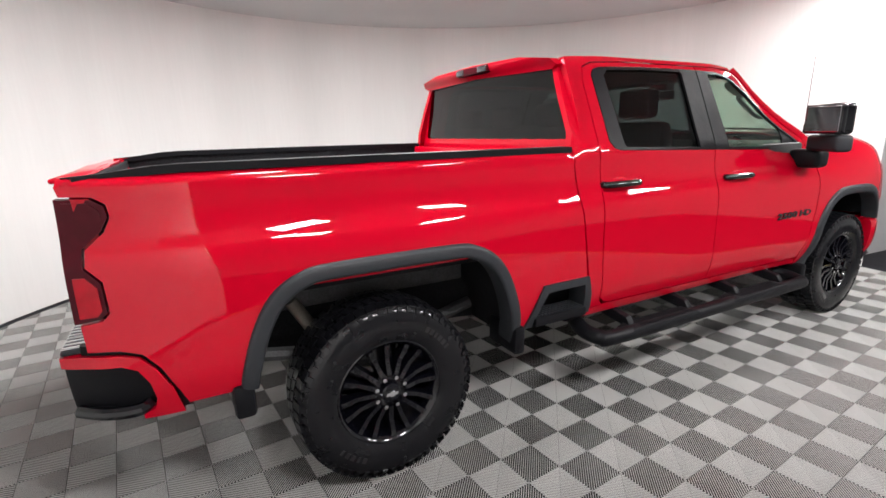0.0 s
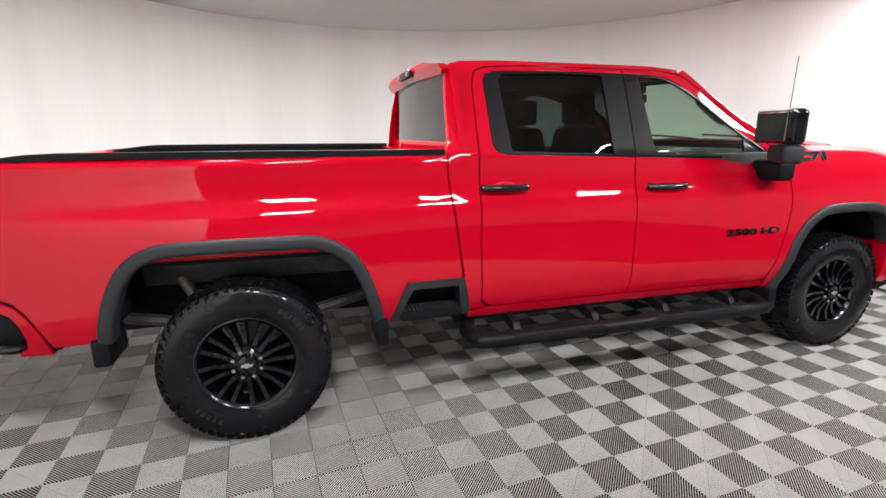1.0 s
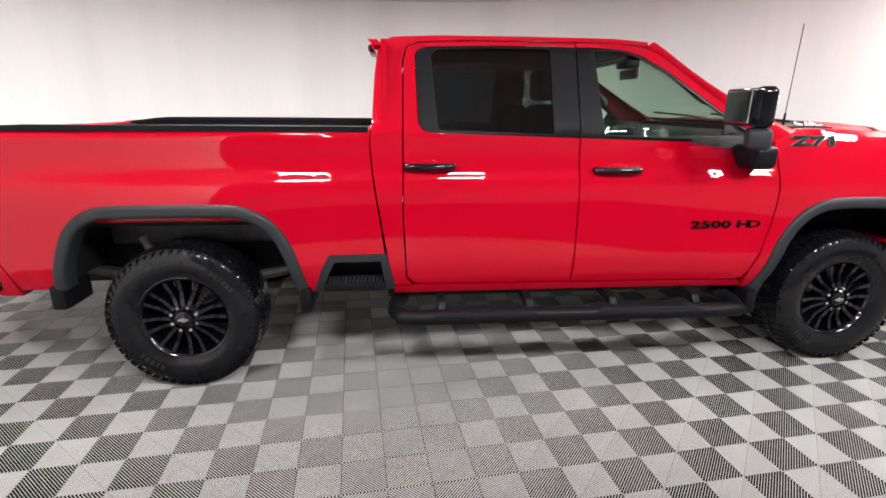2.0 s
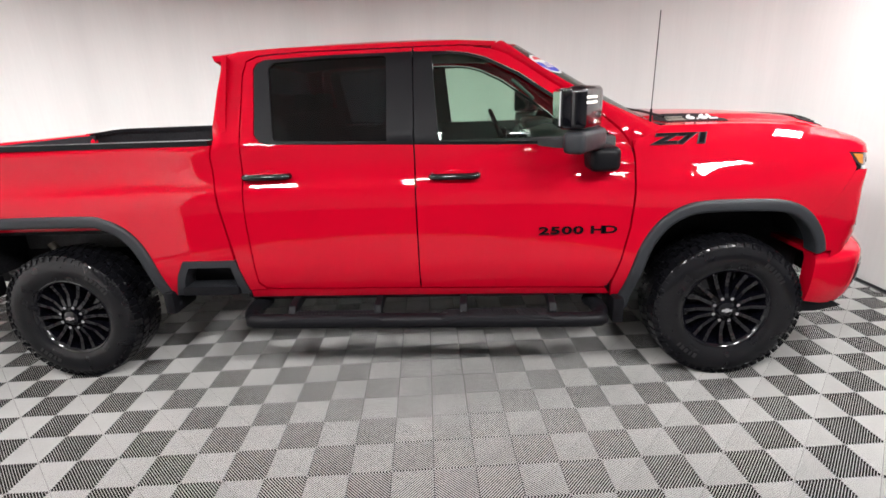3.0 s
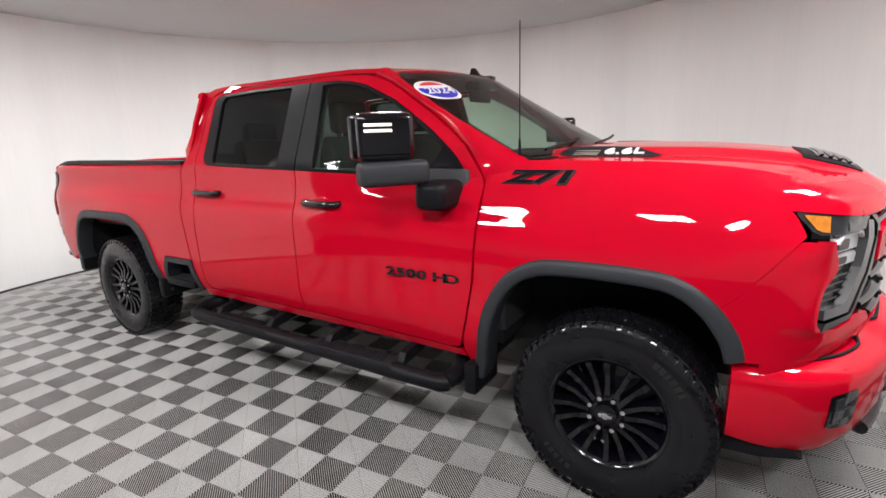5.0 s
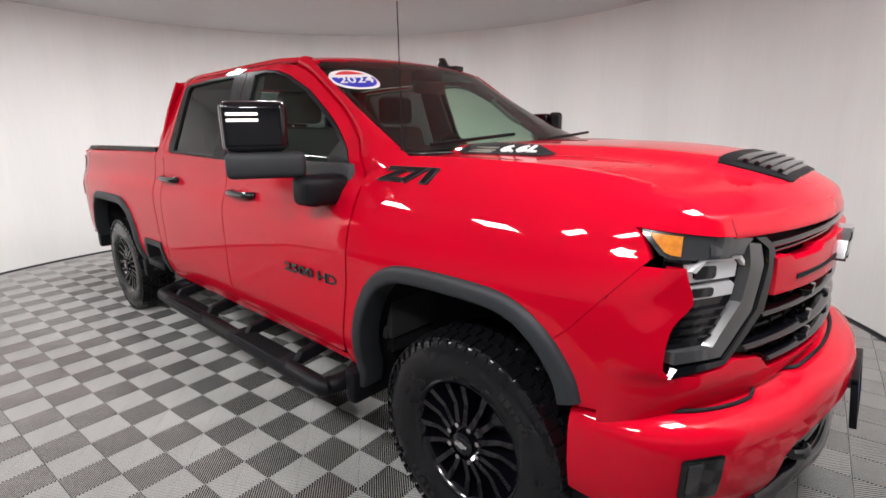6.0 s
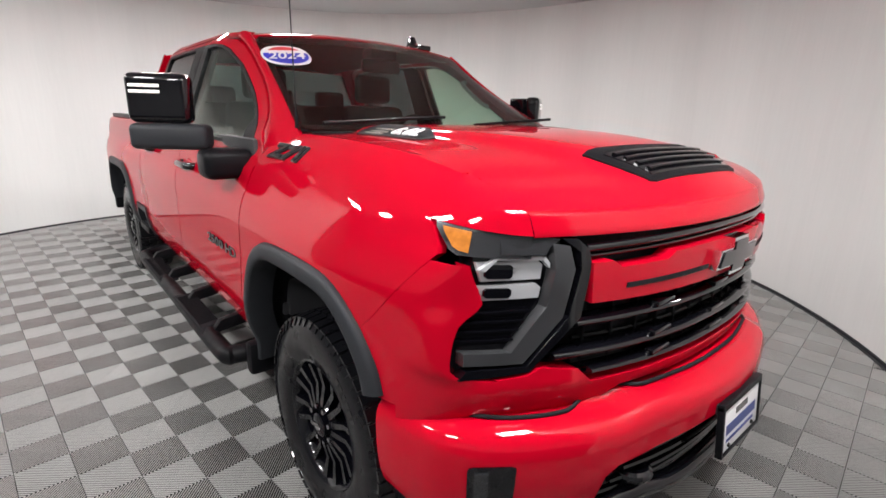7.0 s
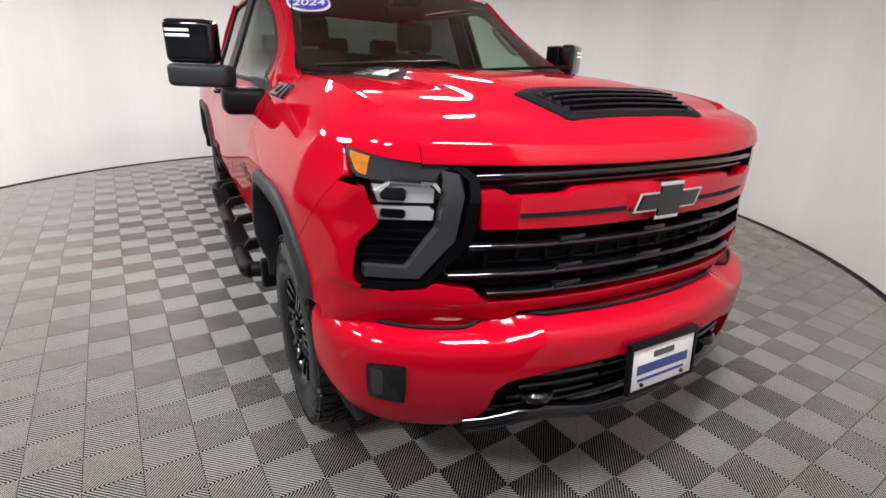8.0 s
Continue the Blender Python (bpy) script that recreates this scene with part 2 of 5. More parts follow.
def table(rows):
    """A smooth curve through (x, value) rows."""
    xs, ys = [r[0] for r in rows], [r[1] for r in rows]

    def value(x):
        if x <= xs[0]:
            return ys[0]
        for i in range(len(xs) - 1):
            if x <= xs[i + 1]:
                h = xs[i + 1] - xs[i]
                t = (x - xs[i]) / h
                m0 = (ys[i + 1] - ys[i - 1]) / (xs[i + 1] - xs[i - 1]) if i else (ys[1] - ys[0]) / h
                m1 = (ys[i + 2] - ys[i]) / (xs[i + 2] - xs[i]) if i + 2 < len(xs) else (ys[-1] - ys[-2]) / h
                return (2 * t ** 3 - 3 * t * t + 1) * ys[i] + (t ** 3 - 2 * t * t + t) * h * m0 + (3 * t * t - 2 * t ** 3) * ys[i + 1] + (t ** 3 - t * t) * h * m1
        return ys[-1]

    return value

# ---- room ----
OPEN_FROM, OPEN_TO = -119.0, -7.0     # the side on which the booth stands open to the hall, in degrees


def arc_bm(r0, r1, z0, z1, a0, a1, n=150):
    """A curved wall between two radii, two heights and two angles in degrees; closed at its ends unless it is a full ring."""
    bm = bmesh.new()
    full = a1 - a0 >= 360
    loops = []
    for k in range(n if full else n + 1):
        a = radians(a0 + (a1 - a0) * k / n)
        loops.append([bm.verts.new((CENTRE[0] + r * math.cos(a), CENTRE[1] + r * math.sin(a), z)) for r, z in ((r0, z0), (r0, z1), (r1, z1), (r1, z0))])
    for k in range(n):
        p, q = loops[k], loops[(k + 1) % len(loops)]
        for i in range(4):
            bm.faces.new((p[i], p[(i + 1) % 4], q[(i + 1) % 4], q[i]))
    if not full:
        bm.faces.new(loops[0])
        bm.faces.new(list(reversed(loops[-1])))
    return bm


wall = tagged(part("wall_round", arc_bm(WALL_R, WALL_R + 0.12, -0.05, CEIL_Z + 0.005, OPEN_TO, 360 + OPEN_FROM), WALL, None), "curved white cloth wall round the turntable", "wall", kind="structure")
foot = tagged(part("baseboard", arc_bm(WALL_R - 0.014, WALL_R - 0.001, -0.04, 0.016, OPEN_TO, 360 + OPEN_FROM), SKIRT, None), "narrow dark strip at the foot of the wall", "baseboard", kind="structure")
bm = bmesh.new()
bmesh.ops.create_cone(bm, cap_ends=True, segments=128, radius1=8.2, radius2=8.2, depth=0.1, matrix=Matrix.Translation((*CENTRE, CEIL_Z + 0.055)))
ceiling = tagged(part("ceiling", bm, CEIL, None), "plain pale ceiling over the booth", "ceiling", kind="structure")
# Added walls, barely in view: their mid grey keeps reflections on the flank dim.
tagged(part("wall_hall", arc_bm(7.9, 8.0, -0.05, CEIL_Z + 0.004, OPEN_FROM - 6, OPEN_TO + 6, 60), HALL, None), "plain grey wall added beyond the booth to dim reflections", "wall", kind="structure")
for nm, deg in (("wall_hall_west", OPEN_FROM - 4), ("wall_hall_east", OPEN_TO + 4)):
    tagged(part(nm, arc_bm(WALL_R + 0.125, 7.895, -0.05, CEIL_Z + 0.004, deg - 0.8, deg + 0.8, 1), HALL, None), "plain grey side wall added beyond the booth", "wall", kind="structure")


def ceiling_light(x, y, size, turn=0.0):
    """A flat lamp panel: a thin housing with a glowing diffuser."""
    t = thing("ceiling_light", "flat white rectangular lamp panel fixed under the ceiling", "ceiling light", "ceiling lights", at=(x, y, CEIL_Z))
    t.rotation_euler = (0, 0, radians(turn))
    w, d = size
    part("housing", box_bm(-w / 2 - 0.02, w / 2 + 0.02, -d / 2 - 0.02, d / 2 + 0.02, -0.05, 0.012, 0.005), WHITE, t)
    part("diffuser", box_bm(-w / 2, w / 2, -d / 2, d / 2, -0.058, -0.048, 0.002), LAMP, t, "glowing white diffuser")
    return t


for x, y, turn in ((0.2, -3.4, -18), (2.0, -3.65, 4), (3.95, -3.3, 28)):
    ceiling_light(x, y, (0.54, 0.36), turn)
for x, y, turn in ((5.4, -3.45, 46), (5.55, -0.65, 80)):
    ceiling_light(x, y, (0.62, 0.40), turn)
for x, y, turn, size in ((-0.2, -0.7, 60, (0.42, 0.30)), (0.1, 0.6, 100, (0.54, 0.36)), (1.35, 1.25, 20, (0.54, 0.36))):
    ceiling_light(x, y, size, turn)

# ---- pickup truck: x ahead, the seen flank at -y; the rear axle stands at x = 0, the front one at x = 4.037 ----
BASE = 4.037
WHEEL_R = 0.428
truck = thing("pickup_truck", "glossy red crew-cab pickup truck with black trim and wheels", "pickup truck", at=(1.9, 0, 0))


def under(ob):
    """Keeps a part where it was drawn although the truck's base lies at its middle."""
    if ob.parent == truck:
        ob.matrix_parent_inverse = Matrix.Translation((-1.9, 0, 0))
    return ob


def bump_at(v, c, w):
    return math.exp(-((v - c) / w) ** 2)


shoulder_line = table([(3.45, 1.478), (3.7, 1.484), (4.0, 1.480), (4.25, 1.470), (4.45, 1.450), (4.58, 1.425), (4.66, 1.402), (4.72, 1.376)])


def ease(t):
    t = min(1.0, max(0.0, t))
    return t * t * (3 - 2 * t)


def half_width(x, z):
    """Half the truck's width along its flank."""
    if z <= 1.46:
        y = 1.030 - 0.045 * ease((z - 1.10) / 0.30)
        if z < 0.78:
            y -= 0.045 * ((0.78 - z) / 0.2) ** 2
        y += 0.006 * math.tanh((1.235 - z) / 0.025) * (1 if x < 3.4 else max(0.0, 1 - (x - 3.4) / 0.6))
        y += 0.028 * (bump_at(x, 0.03, 0.75) + bump_at(x, 3.97, 0.7)) * (1 - ease((z - 1.05) / 0.3))
    else:
        t = (z - 1.46) / 0.52
        y = 0.979 - 0.21 * t - 0.03 * max(0.0, (t - 0.85) / 0.15) ** 2
        if x < 1.5:
            y -= 0.05 * ((1.5 - x) / 0.38) ** 2 * min(t, 1.2)
        if x > 2.3:
            y -= 0.07 * ((x - 2.3) / 0.5) ** 2 * min(t, 1.2)
            y = max(y, 0.70)
    if 2.4 < x <= 3.45 and z > 1.30:
        y -= 0.066 * ease((x - 2.4) / 0.85) * ease((z - 1.30) / 0.12) * (1 - 0.7 * min(1.0, max(0.0, (z - 1.46) / 0.45)))
    if x > 3.45:
        top = shoulder_line(x)
        start = top - 0.24
        if z > start:
            t = min(1.0, (z - start) / 0.24)
            y = 0.826 + (max(y, 0.98) - 0.826) * (1 - t ** 2.6) ** 0.92
    if x > 4.3:
        y -= 0.11 * ((x - 4.3) / 0.45) ** 2 * (1 - 0.75 * min(1, max(0, (z - 1.26) / 0.12)))
    if x < -0.7:
        y -= 0.05 * ((-0.7 - x) / 0.38) ** 2
    if -1.2 < x < 1.1 and z > 1.38:
        y -= 0.02 * ((z - 1.38) / 0.1) ** 2
    return y


def flank(side, out=0.0):
    def surface(x, z, d):
        return (x, side * (half_width(x, z) + out - d), z)
    return surface


nose_line = table([(0.40, 4.97), (0.48, 5.03), (0.58, 5.065), (0.70, 5.078), (0.77, 5.072), (0.84, 5.0), (1.0, 4.982), (1.22, 4.985), (1.30, 4.968), (1.40, 4.88)])


def nose(out=0.0):
    def surface(y, z, d):
        return (nose_line(z) - 0.27 * (abs(y) / 0.93) ** 2.3 + out - d, y, z)
    return surface


def mirrored(outline):
    return [(-u, v) for u, v in reversed(outline)]


def glasshouse(outline):
    """Lowers an outline over the belt line, which falls a little towards the front."""
    out = []
    for x, z in outline:
        if z > 1.43:
            z = 1.46 + (z - 1.46) * 0.895 - 0.022 * (x - 1.5) * max(0.0, 1 - abs(z - 1.46) / 0.3)
        out.append((x, z))
    return out


def across(outline):
    """An outline from its -y half, which starts and ends on the middle line."""
    return outline + [(-u, v) for u, v in reversed(outline) if abs(u) > 1e-6]


REAR_ARCH = [(0.70, 0.50), (0.665, 0.68), (0.60, 0.88), (0.52, 0.99), (0.42, 1.045), (0.30, 1.065), (-0.22, 1.065), (-0.36, 1.045), (-0.46, 0.98), (-0.53, 0.86), (-0.575, 0.72), (-0.59, 0.64)]
FRONT_ARCH = [(3.43, 0.46), (3.47, 0.62), (3.52, 0.82), (3.60, 0.96), (3.70, 1.035), (3.83, 1.065), (4.14, 1.065), (4.28, 1.04), (4.38, 0.97), (4.45, 0.87), (4.475, 0.79)]


def rounded(points, steps=4):
    return [(p.x, p.y) for p in smooth_path([(u, v, 0) for u, v in points], steps)]


RA, FA = rounded(REAR_ARCH), rounded(FRONT_ARCH)

BED = ([(1.085, 1.468), (1.078, 1.40), (1.09, 1.25), (1.125, 1.0), (1.15, 0.80), (0.845, 0.80), (0.80, 0.72), (0.745, 0.585)] + RA[1:]
       + [(-0.8, 0.635), (-0.8246, 0.70), (-0.8697, 0.80), (-0.9189, 0.86), (-0.9804, 0.882), (-1.0747, 0.89), (-1.0788, 0.985), (-1.0132, 0.995), (-0.9886, 1.02), (-0.9927, 1.13), (-1.0362, 1.18),
          (-1.0296, 1.235), (-0.9681, 1.29), (-0.946, 1.335), (-0.9517, 1.38), (-0.9886, 1.405), (-1.0788, 1.41), (-1.087, 1.44), (-1.0829, 1.468)])
DOOR_R = [(1.275, 0.66), (1.31, 0.622), (1.36, 0.612), (2.246, 0.600), (2.246, 1.452), (1.42, 1.462), (1.375, 1.475), (1.345, 1.52), (1.335, 1.92), (1.355, 1.955), (1.40, 1.972), (1.75, 1.985), (2.246, 1.985),
          (2.246, 2.008), (1.6, 2.008), (1.36, 1.994), (1.295, 1.965), (1.275, 1.88), (1.268, 1.5), (1.262, 1.0)]
DOOR_F = [(2.254, 0.600), (3.29, 0.588), (3.335, 0.598), (3.358, 0.65), (3.390, 0.76), (3.428, 0.95), (3.443, 1.15), (3.446, 1.33), (3.440, 1.38), (3.418, 1.425), (3.375, 1.475), (3.30, 1.546), (3.088, 1.697), (2.868, 1.842), (2.78, 1.895), (2.68, 1.932), (2.52, 1.951), (2.254, 1.951),
          (2.254, 1.930), (2.46, 1.924), (2.56, 1.912), (2.66, 1.885), (2.84, 1.80), (3.06, 1.655), (3.27, 1.505), (3.322, 1.458), (3.332, 1.425), (3.31, 1.405), (3.25, 1.401), (2.254, 1.437)]
CAB = [(1.195, 0.60), (1.30, 0.606), (1.267, 0.65), (1.254, 1.0), (1.260, 1.5), (1.267, 1.885), (1.289, 1.972), (1.357, 2.002), (1.6, 2.016), (2.52, 2.016), (2.685, 2.004), (2.70, 2.002), (2.72, 2.032), (2.5, 2.045), (1.5, 2.045), (1.22, 2.035), (1.14, 2.0), (1.115, 1.8), (1.095, 1.47), (1.088, 1.40), (1.10, 1.25), (1.135, 1.0), (1.165, 0.80)]
ROCKER = [(1.20, 0.545), (3.36, 0.535), (3.335, 0.575), (3.24, 0.580), (2.25, 0.592), (1.34, 0.604), (1.20, 0.592)]
FENDER = ([(3.375, 0.50), (3.362, 0.60), (3.368, 0.65), (3.400, 0.76), (3.438, 0.95), (3.4535, 1.15), (3.4565, 1.33), (3.453, 1.38), (3.450, 1.405), (3.462, 1.45), (3.50, 1.474), (3.52, 1.478)] + [(x, shoulder_line(x) - 0.001) for x in (3.62, 3.7, 3.8, 3.9, 4.0, 4.1, 4.2, 4.3, 4.4, 4.5, 4.56, 4.58)] + [(4.58, 1.325), (4.597, 1.312),
           (4.604, 1.304), (4.610, 1.296), (4.635, 1.25), (4.64, 1.235)] + [(4.46, 1.02), (4.40, 0.965)] + list(reversed(FA[:-9]))[0:])
FENDER = FENDER[:-1] + [FA[0]]
CHEEK = [(4.4010, 0.9638), (4.4608, 1.0190), (4.552, 1.1278), (4.552, 0.90), (4.552, 0.785), (4.50, 0.785), (4.478, 0.785), (4.465, 0.86)]

for side in (-1, 1):
    bed = under(plate("bed_side", BED, flank(side), RED, truck, 0.03, 0.035))
    cab_side = under(plate("cab_side", glasshouse(CAB), flank(side), RED, truck, 0.04))
    door_rear = under(plate("door", glasshouse(DOOR_R), flank(side), RED, truck, 0.035, 0.04))
    door_front = under(plate("door", DOOR_F, flank(side), RED, truck, 0.035, 0.04))
    under(plate("rocker_panel", ROCKER, flank(side, -0.004), RED, truck, 0.05))
    under(plate("front_fender", FENDER, flank(side), RED, truck, 0.03, 0.03))
    under(plate("bumper_cheek", CHEEK, flank(side), RED, truck, 0.03))
    # black window frames and panes
    frame_r = [(1.35, 1.52), (1.38, 1.478), (1.42, 1.465), (2.246, 1.456), (2.246, 1.982), (1.75, 1.982), (1.402, 1.969), (1.36, 1.952), (1.34, 1.918)]
    pane_r = [(1.455, 1.50), (1.47, 1.482), (2.10, 1.472), (2.10, 1.955), (2.08, 1.968), (1.75, 1.967), (1.46, 1.955), (1.425, 1.92)]
    under(plate("window_frame", glasshouse(frame_r[:4] + [(2.246, 1.472), (2.10, 1.472), (1.47, 1.482), (1.455, 1.50), (1.425, 1.92), (1.46, 1.955), (1.75, 1.967)] + [(1.75, 1.982), (1.402, 1.969), (1.36, 1.952), (1.34, 1.918)]), flank(side, 0.001), PLASTIC, door_rear, 0.02))
    under(plate("window_frame", glasshouse([(1.75, 1.967), (2.08, 1.968), (2.10, 1.955), (2.10, 1.472), (2.246, 1.472), (2.246, 1.982), (1.75, 1.982)]), flank(side, 0.001), PLASTIC, door_rear, 0.02))
    under(plate("window_pane", glasshouse(pane_r), flank(side, -0.012), PANE_REAR, door_rear, 0.005, label="dark privacy glass"))
    under(plate("window_frame", [(2.254, 1.440), (2.39, 1.4365), (2.355, 1.905), (2.46, 1.909), (2.46, 1.921), (2.254, 1.927)], flank(side, 0.001), PLASTIC, door_front, 0.02))
    under(plate("window_frame", [(2.39, 1.4365), (3.25, 1.404), (3.308, 1.408), (3.328, 1.426), (3.318, 1.456), (3.267, 1.502), (3.057, 1.652), (2.838, 1.797), (2.658, 1.881), (2.558, 1.909), (2.46, 1.921), (2.46, 1.909), (2.553, 1.898), (2.652, 1.870), (2.828, 1.786), (3.047, 1.641), (3.257, 1.490), (3.300, 1.450), (3.307, 1.430), (3.298, 1.422), (3.25, 1.419), (2.389, 1.451)], flank(side, 0.001), PLASTIC, door_front, 0.02))
    under(plate("window_pane", [(2.391, 1.451), (3.128, 1.424), (3.17, 1.548), (3.047, 1.641), (2.828, 1.786), (2.652, 1.870), (2.553, 1.898), (2.46, 1.909), (2.357, 1.905)], flank(side, -0.012), PANE_FRONT, door_front, 0.005, label="green tinted glass"))
    under(plate("mirror_sail", [(3.13, 1.424), (3.25, 1.419), (3.298, 1.422), (3.307, 1.430), (3.300, 1.450), (3.257, 1.490), (3.172, 1.547)], flank(side, -0.008), PLASTIC, door_front, 0.012))
    # handles in shallow cups
    for x, zh, owner in ((1.405, 1.287, door_rear), (2.47, 1.262, door_front)):
        y = half_width(x, zh)
        h = under(part("door_handle", tube_bm(smooth_path([(x - 0.125, side * (y - 0.01), zh), (x - 0.10, side * (y + 0.03), zh), (x + 0.10, side * (y + 0.034), zh), (x + 0.125, side * (y - 0.01), zh)]), 0.021, 12, 0.95), PIANO, owner, "gloss black handle"))
        bm = bmesh.new()
        bmesh.ops.create_uvsphere(bm, u_segments=20, v_segments=10, radius=1, matrix=Matrix.Translation((x, side * (y - 0.004), zh)) @ Matrix.Diagonal((0.07, 0.008, 0.035, 1)))
        under(part("handle_cup", bm, RED, owner))
    # wheel-arch flares
    for path, nm in ((RA, "rear"), (FA, "front")):
        bm = bmesh.new()
        rings = []
        for i, (x, z) in enumerate(path):
            a, b = Vector(path[max(i - 1, 0)]), Vector(path[min(i + 1, len(path) - 1)])
            d = (b - a).normalized()
            out = Vector((-d.y, d.x)) if nm == "front" else Vector((d.y, -d.x))
            section = [(-0.030, -0.09), (-0.032, 0.012), (-0.026, 0.021), (-0.014, 0.024), (0.014, 0.021), (0.028, 0.016), (0.034, 0.004), (0.034, -0.02)]
            ring = []
            for o, h in section:
                px, pz = x + out.x * o, z + out.y * o
                y = half_width(min(px, 4.6), min(max(pz, 0.55), 1.2)) + h
                ring.append(bm.verts.new((px, side * y, pz)))
            rings.append(ring)
        for a, b in zip(rings, rings[1:]):
            for k in range(len(a) - 1):
                bm.faces.new((a[k], a[k + 1], b[k + 1], b[k]))
        bm.faces.new(rings[0])
        bm.faces.new(list(reversed(rings[-1])))
        under(part("wheel_arch_flare", bm, TRIM, truck, "grey-black moulded arch flare", angle=50))
    # mud flaps at the feet of the flares
    under(part("mud_flap", box_bm(-0.655, -0.575, side * 0.80, side * 1.05, 0.52, 0.66, 0.018), PLASTIC, truck))
    under(part("mud_flap", box_bm(0.665, 0.73, side * 0.80, side * 1.05, 0.46, 0.61, 0.018), PLASTIC, truck))
    under(part("mud_flap", box_bm(3.37, 3.44, side * 0.80, side * 1.05, 0.37, 0.53, 0.018), PLASTIC, truck))
    # bed step in front of the rear wheel
    step = under(plate("bed_step", [(0.752, 0.575), (0.80, 0.715), (0.848, 0.793), (1.148, 0.793), (1.172, 0.70), (1.19, 0.575)], flank(side, -0.11), PLASTIC, truck, 0.03))
    under(plate("step_surround", [(0.742, 0.578), (0.797, 0.722), (0.842, 0.806), (1.158, 0.806), (1.185, 0.70), (1.205, 0.58), (1.15, 0.58), (1.128, 0.765), (0.87, 0.765), (0.83, 0.69), (0.80, 0.60), (0.80, 0.578)], flank(side, 0.012), TRIM, step, 0.14))
    under(part("tread_plate", box_bm(0.80, 1.15, side * 0.90, side * 1.045, 0.585, 0.635, 0.008), PLASTIC, step))
    bm = bmesh.new()
    for i in range(14):
        for j in range(5):
            box_bm(0.825 + i * 0.0225, 0.838 + i * 0.0225, side * (0.925 + j * 0.023), side * (0.939 + j * 0.023), 0.635, 0.640, 0, 1, bm)
    under(part("grip_studs", bm, TRIM, step, smooth=False))
    # running board: round tube with two sunk treads on four brackets
    board = under(part("running_board", tube_bm(smooth_path([(1.24, side * 0.86, 0.48), (1.20, side * 0.98, 0.46), (1.23, side * 1.075, 0.445), (1.34, side * 1.105, 0.438), (2.2, side * 1.105, 0.434), (3.18, side * 1.105, 0.428), (3.28, side * 1.075, 0.430), (3.31, side * 0.98, 0.44), (3.27, side * 0.86, 0.46)]), 0.046, 16, 0.95), PLASTIC, truck, "black tube side step"))
    for x0, x1 in ((1.46, 1.98), (2.42, 2.96)):
        under(part("step_pad", prism_bm([(x0 - 0.07, 0.0), (x1 + 0.07, 0.0), (x1 + 0.01, 0.026), (x0 - 0.01, 0.026)], "y", side * 1.035, side * 1.150, 0.010), MATT, board)).location = (0, 0, 0.450)
        bm = bmesh.new()
        k = 0
        x = x0 + 0.02
        while x < x1 - 0.04:
            prism_bm([(x, side * 1.045), (x + 0.008, side * 1.045), (x + 0.034, side * 1.140), (x + 0.026, side * 1.140)], "z", 0.474, 0.4805, 0, bm)
            x += 0.022
        under(part("tread_ribs", bm, MATT, board, smooth=False))
    for x in (1.47, 1.99, 2.50, 3.02):
        under(part("bracket", prism_bm([(side * 0.80, 0.56), (side * 1.06, 0.515), (side * 1.09, 0.475), (side * 1.09, 0.45), (side * 0.80, 0.49)], "x", x - 0.022, x + 0.022, 0.005), PLASTIC, board))
    # bed rail cap
    xs = [-1.07, -0.95, -0.8, -0.6, -0.3, 0.1, 0.6, 1.075]
    rim = [(x, side * (half_width(x, 1.467) + 0.003)) for x in xs] + [(1.075, side * 0.865), (-1.07, side * 0.865)]
    under(plate("rail_cap", rim, lambda x, y, d: (x, y, 1.468 + 0.032 * ease((x + 1.08) / 0.35) - 0.004 * max(0.0, x) - d), PLASTIC, truck, 0.03, 0.12, "black plastic bed rail cap"))

# ---- cargo bed, tailgate, rear bumper and tail lamps ----
under(part("bed_floor", box_bm(-1.04, 1.05, -0.90, 0.90, 0.95, 0.99, 0.004), DARK, truck))
under(part("bed_liner", box_bm(-1.04, -1.01, -0.9, 0.9, 0.97, 1.45, 0.004), DARK, truck))
under(part("bed_front_wall", box_bm(1.04, 1.075, -0.93, 0.93, 0.80, 1.47, 0.004), RED, truck))
for side in (-1, 1):
    under(part("bed_inner_side", box_bm(-1.04, 1.05, side * 0.885, side * 0.905, 0.97, 1.47, 0.004), DARK, truck))


def tail(y, z, d):
    return (-1.092 + 0.05 * (abs(y) / 0.95) ** 4 + 0.012 * math.cos((z - 1.1) * 6) + d - (0.012 if z > 1.41 else 0.0), y, z)


tailgate = under(plate("tailgate", across([(0, 0.90), (-0.80, 0.90), (-0.84, 0.94), (-0.84, 1.43), (-0.80, 1.456), (0, 1.468)][::-1]), tail, RED, truck, 0.06))
under(part("tailgate_cap", box_bm(-1.115, -1.03, -0.84, 0.84, 1.446, 1.464, 0.009), RED, tailgate))
under(part("gate_handle", box_bm(-1.12, -1.087, -0.13, 0.13, 1.33, 1.41, 0.01), PIANO, tailgate, "gloss black pull handle"))
LAMP_SIDE = [(-1.0936, 0.993), (-1.0181, 1.003), (-0.9952, 1.026), (-0.9993, 1.126), (-1.0427, 1.178), (-1.0362, 1.240), (-0.9747, 1.295), (-0.9525, 1.338), (-0.9583, 1.374), (-0.9919, 1.397), (-1.0936, 1.402)]
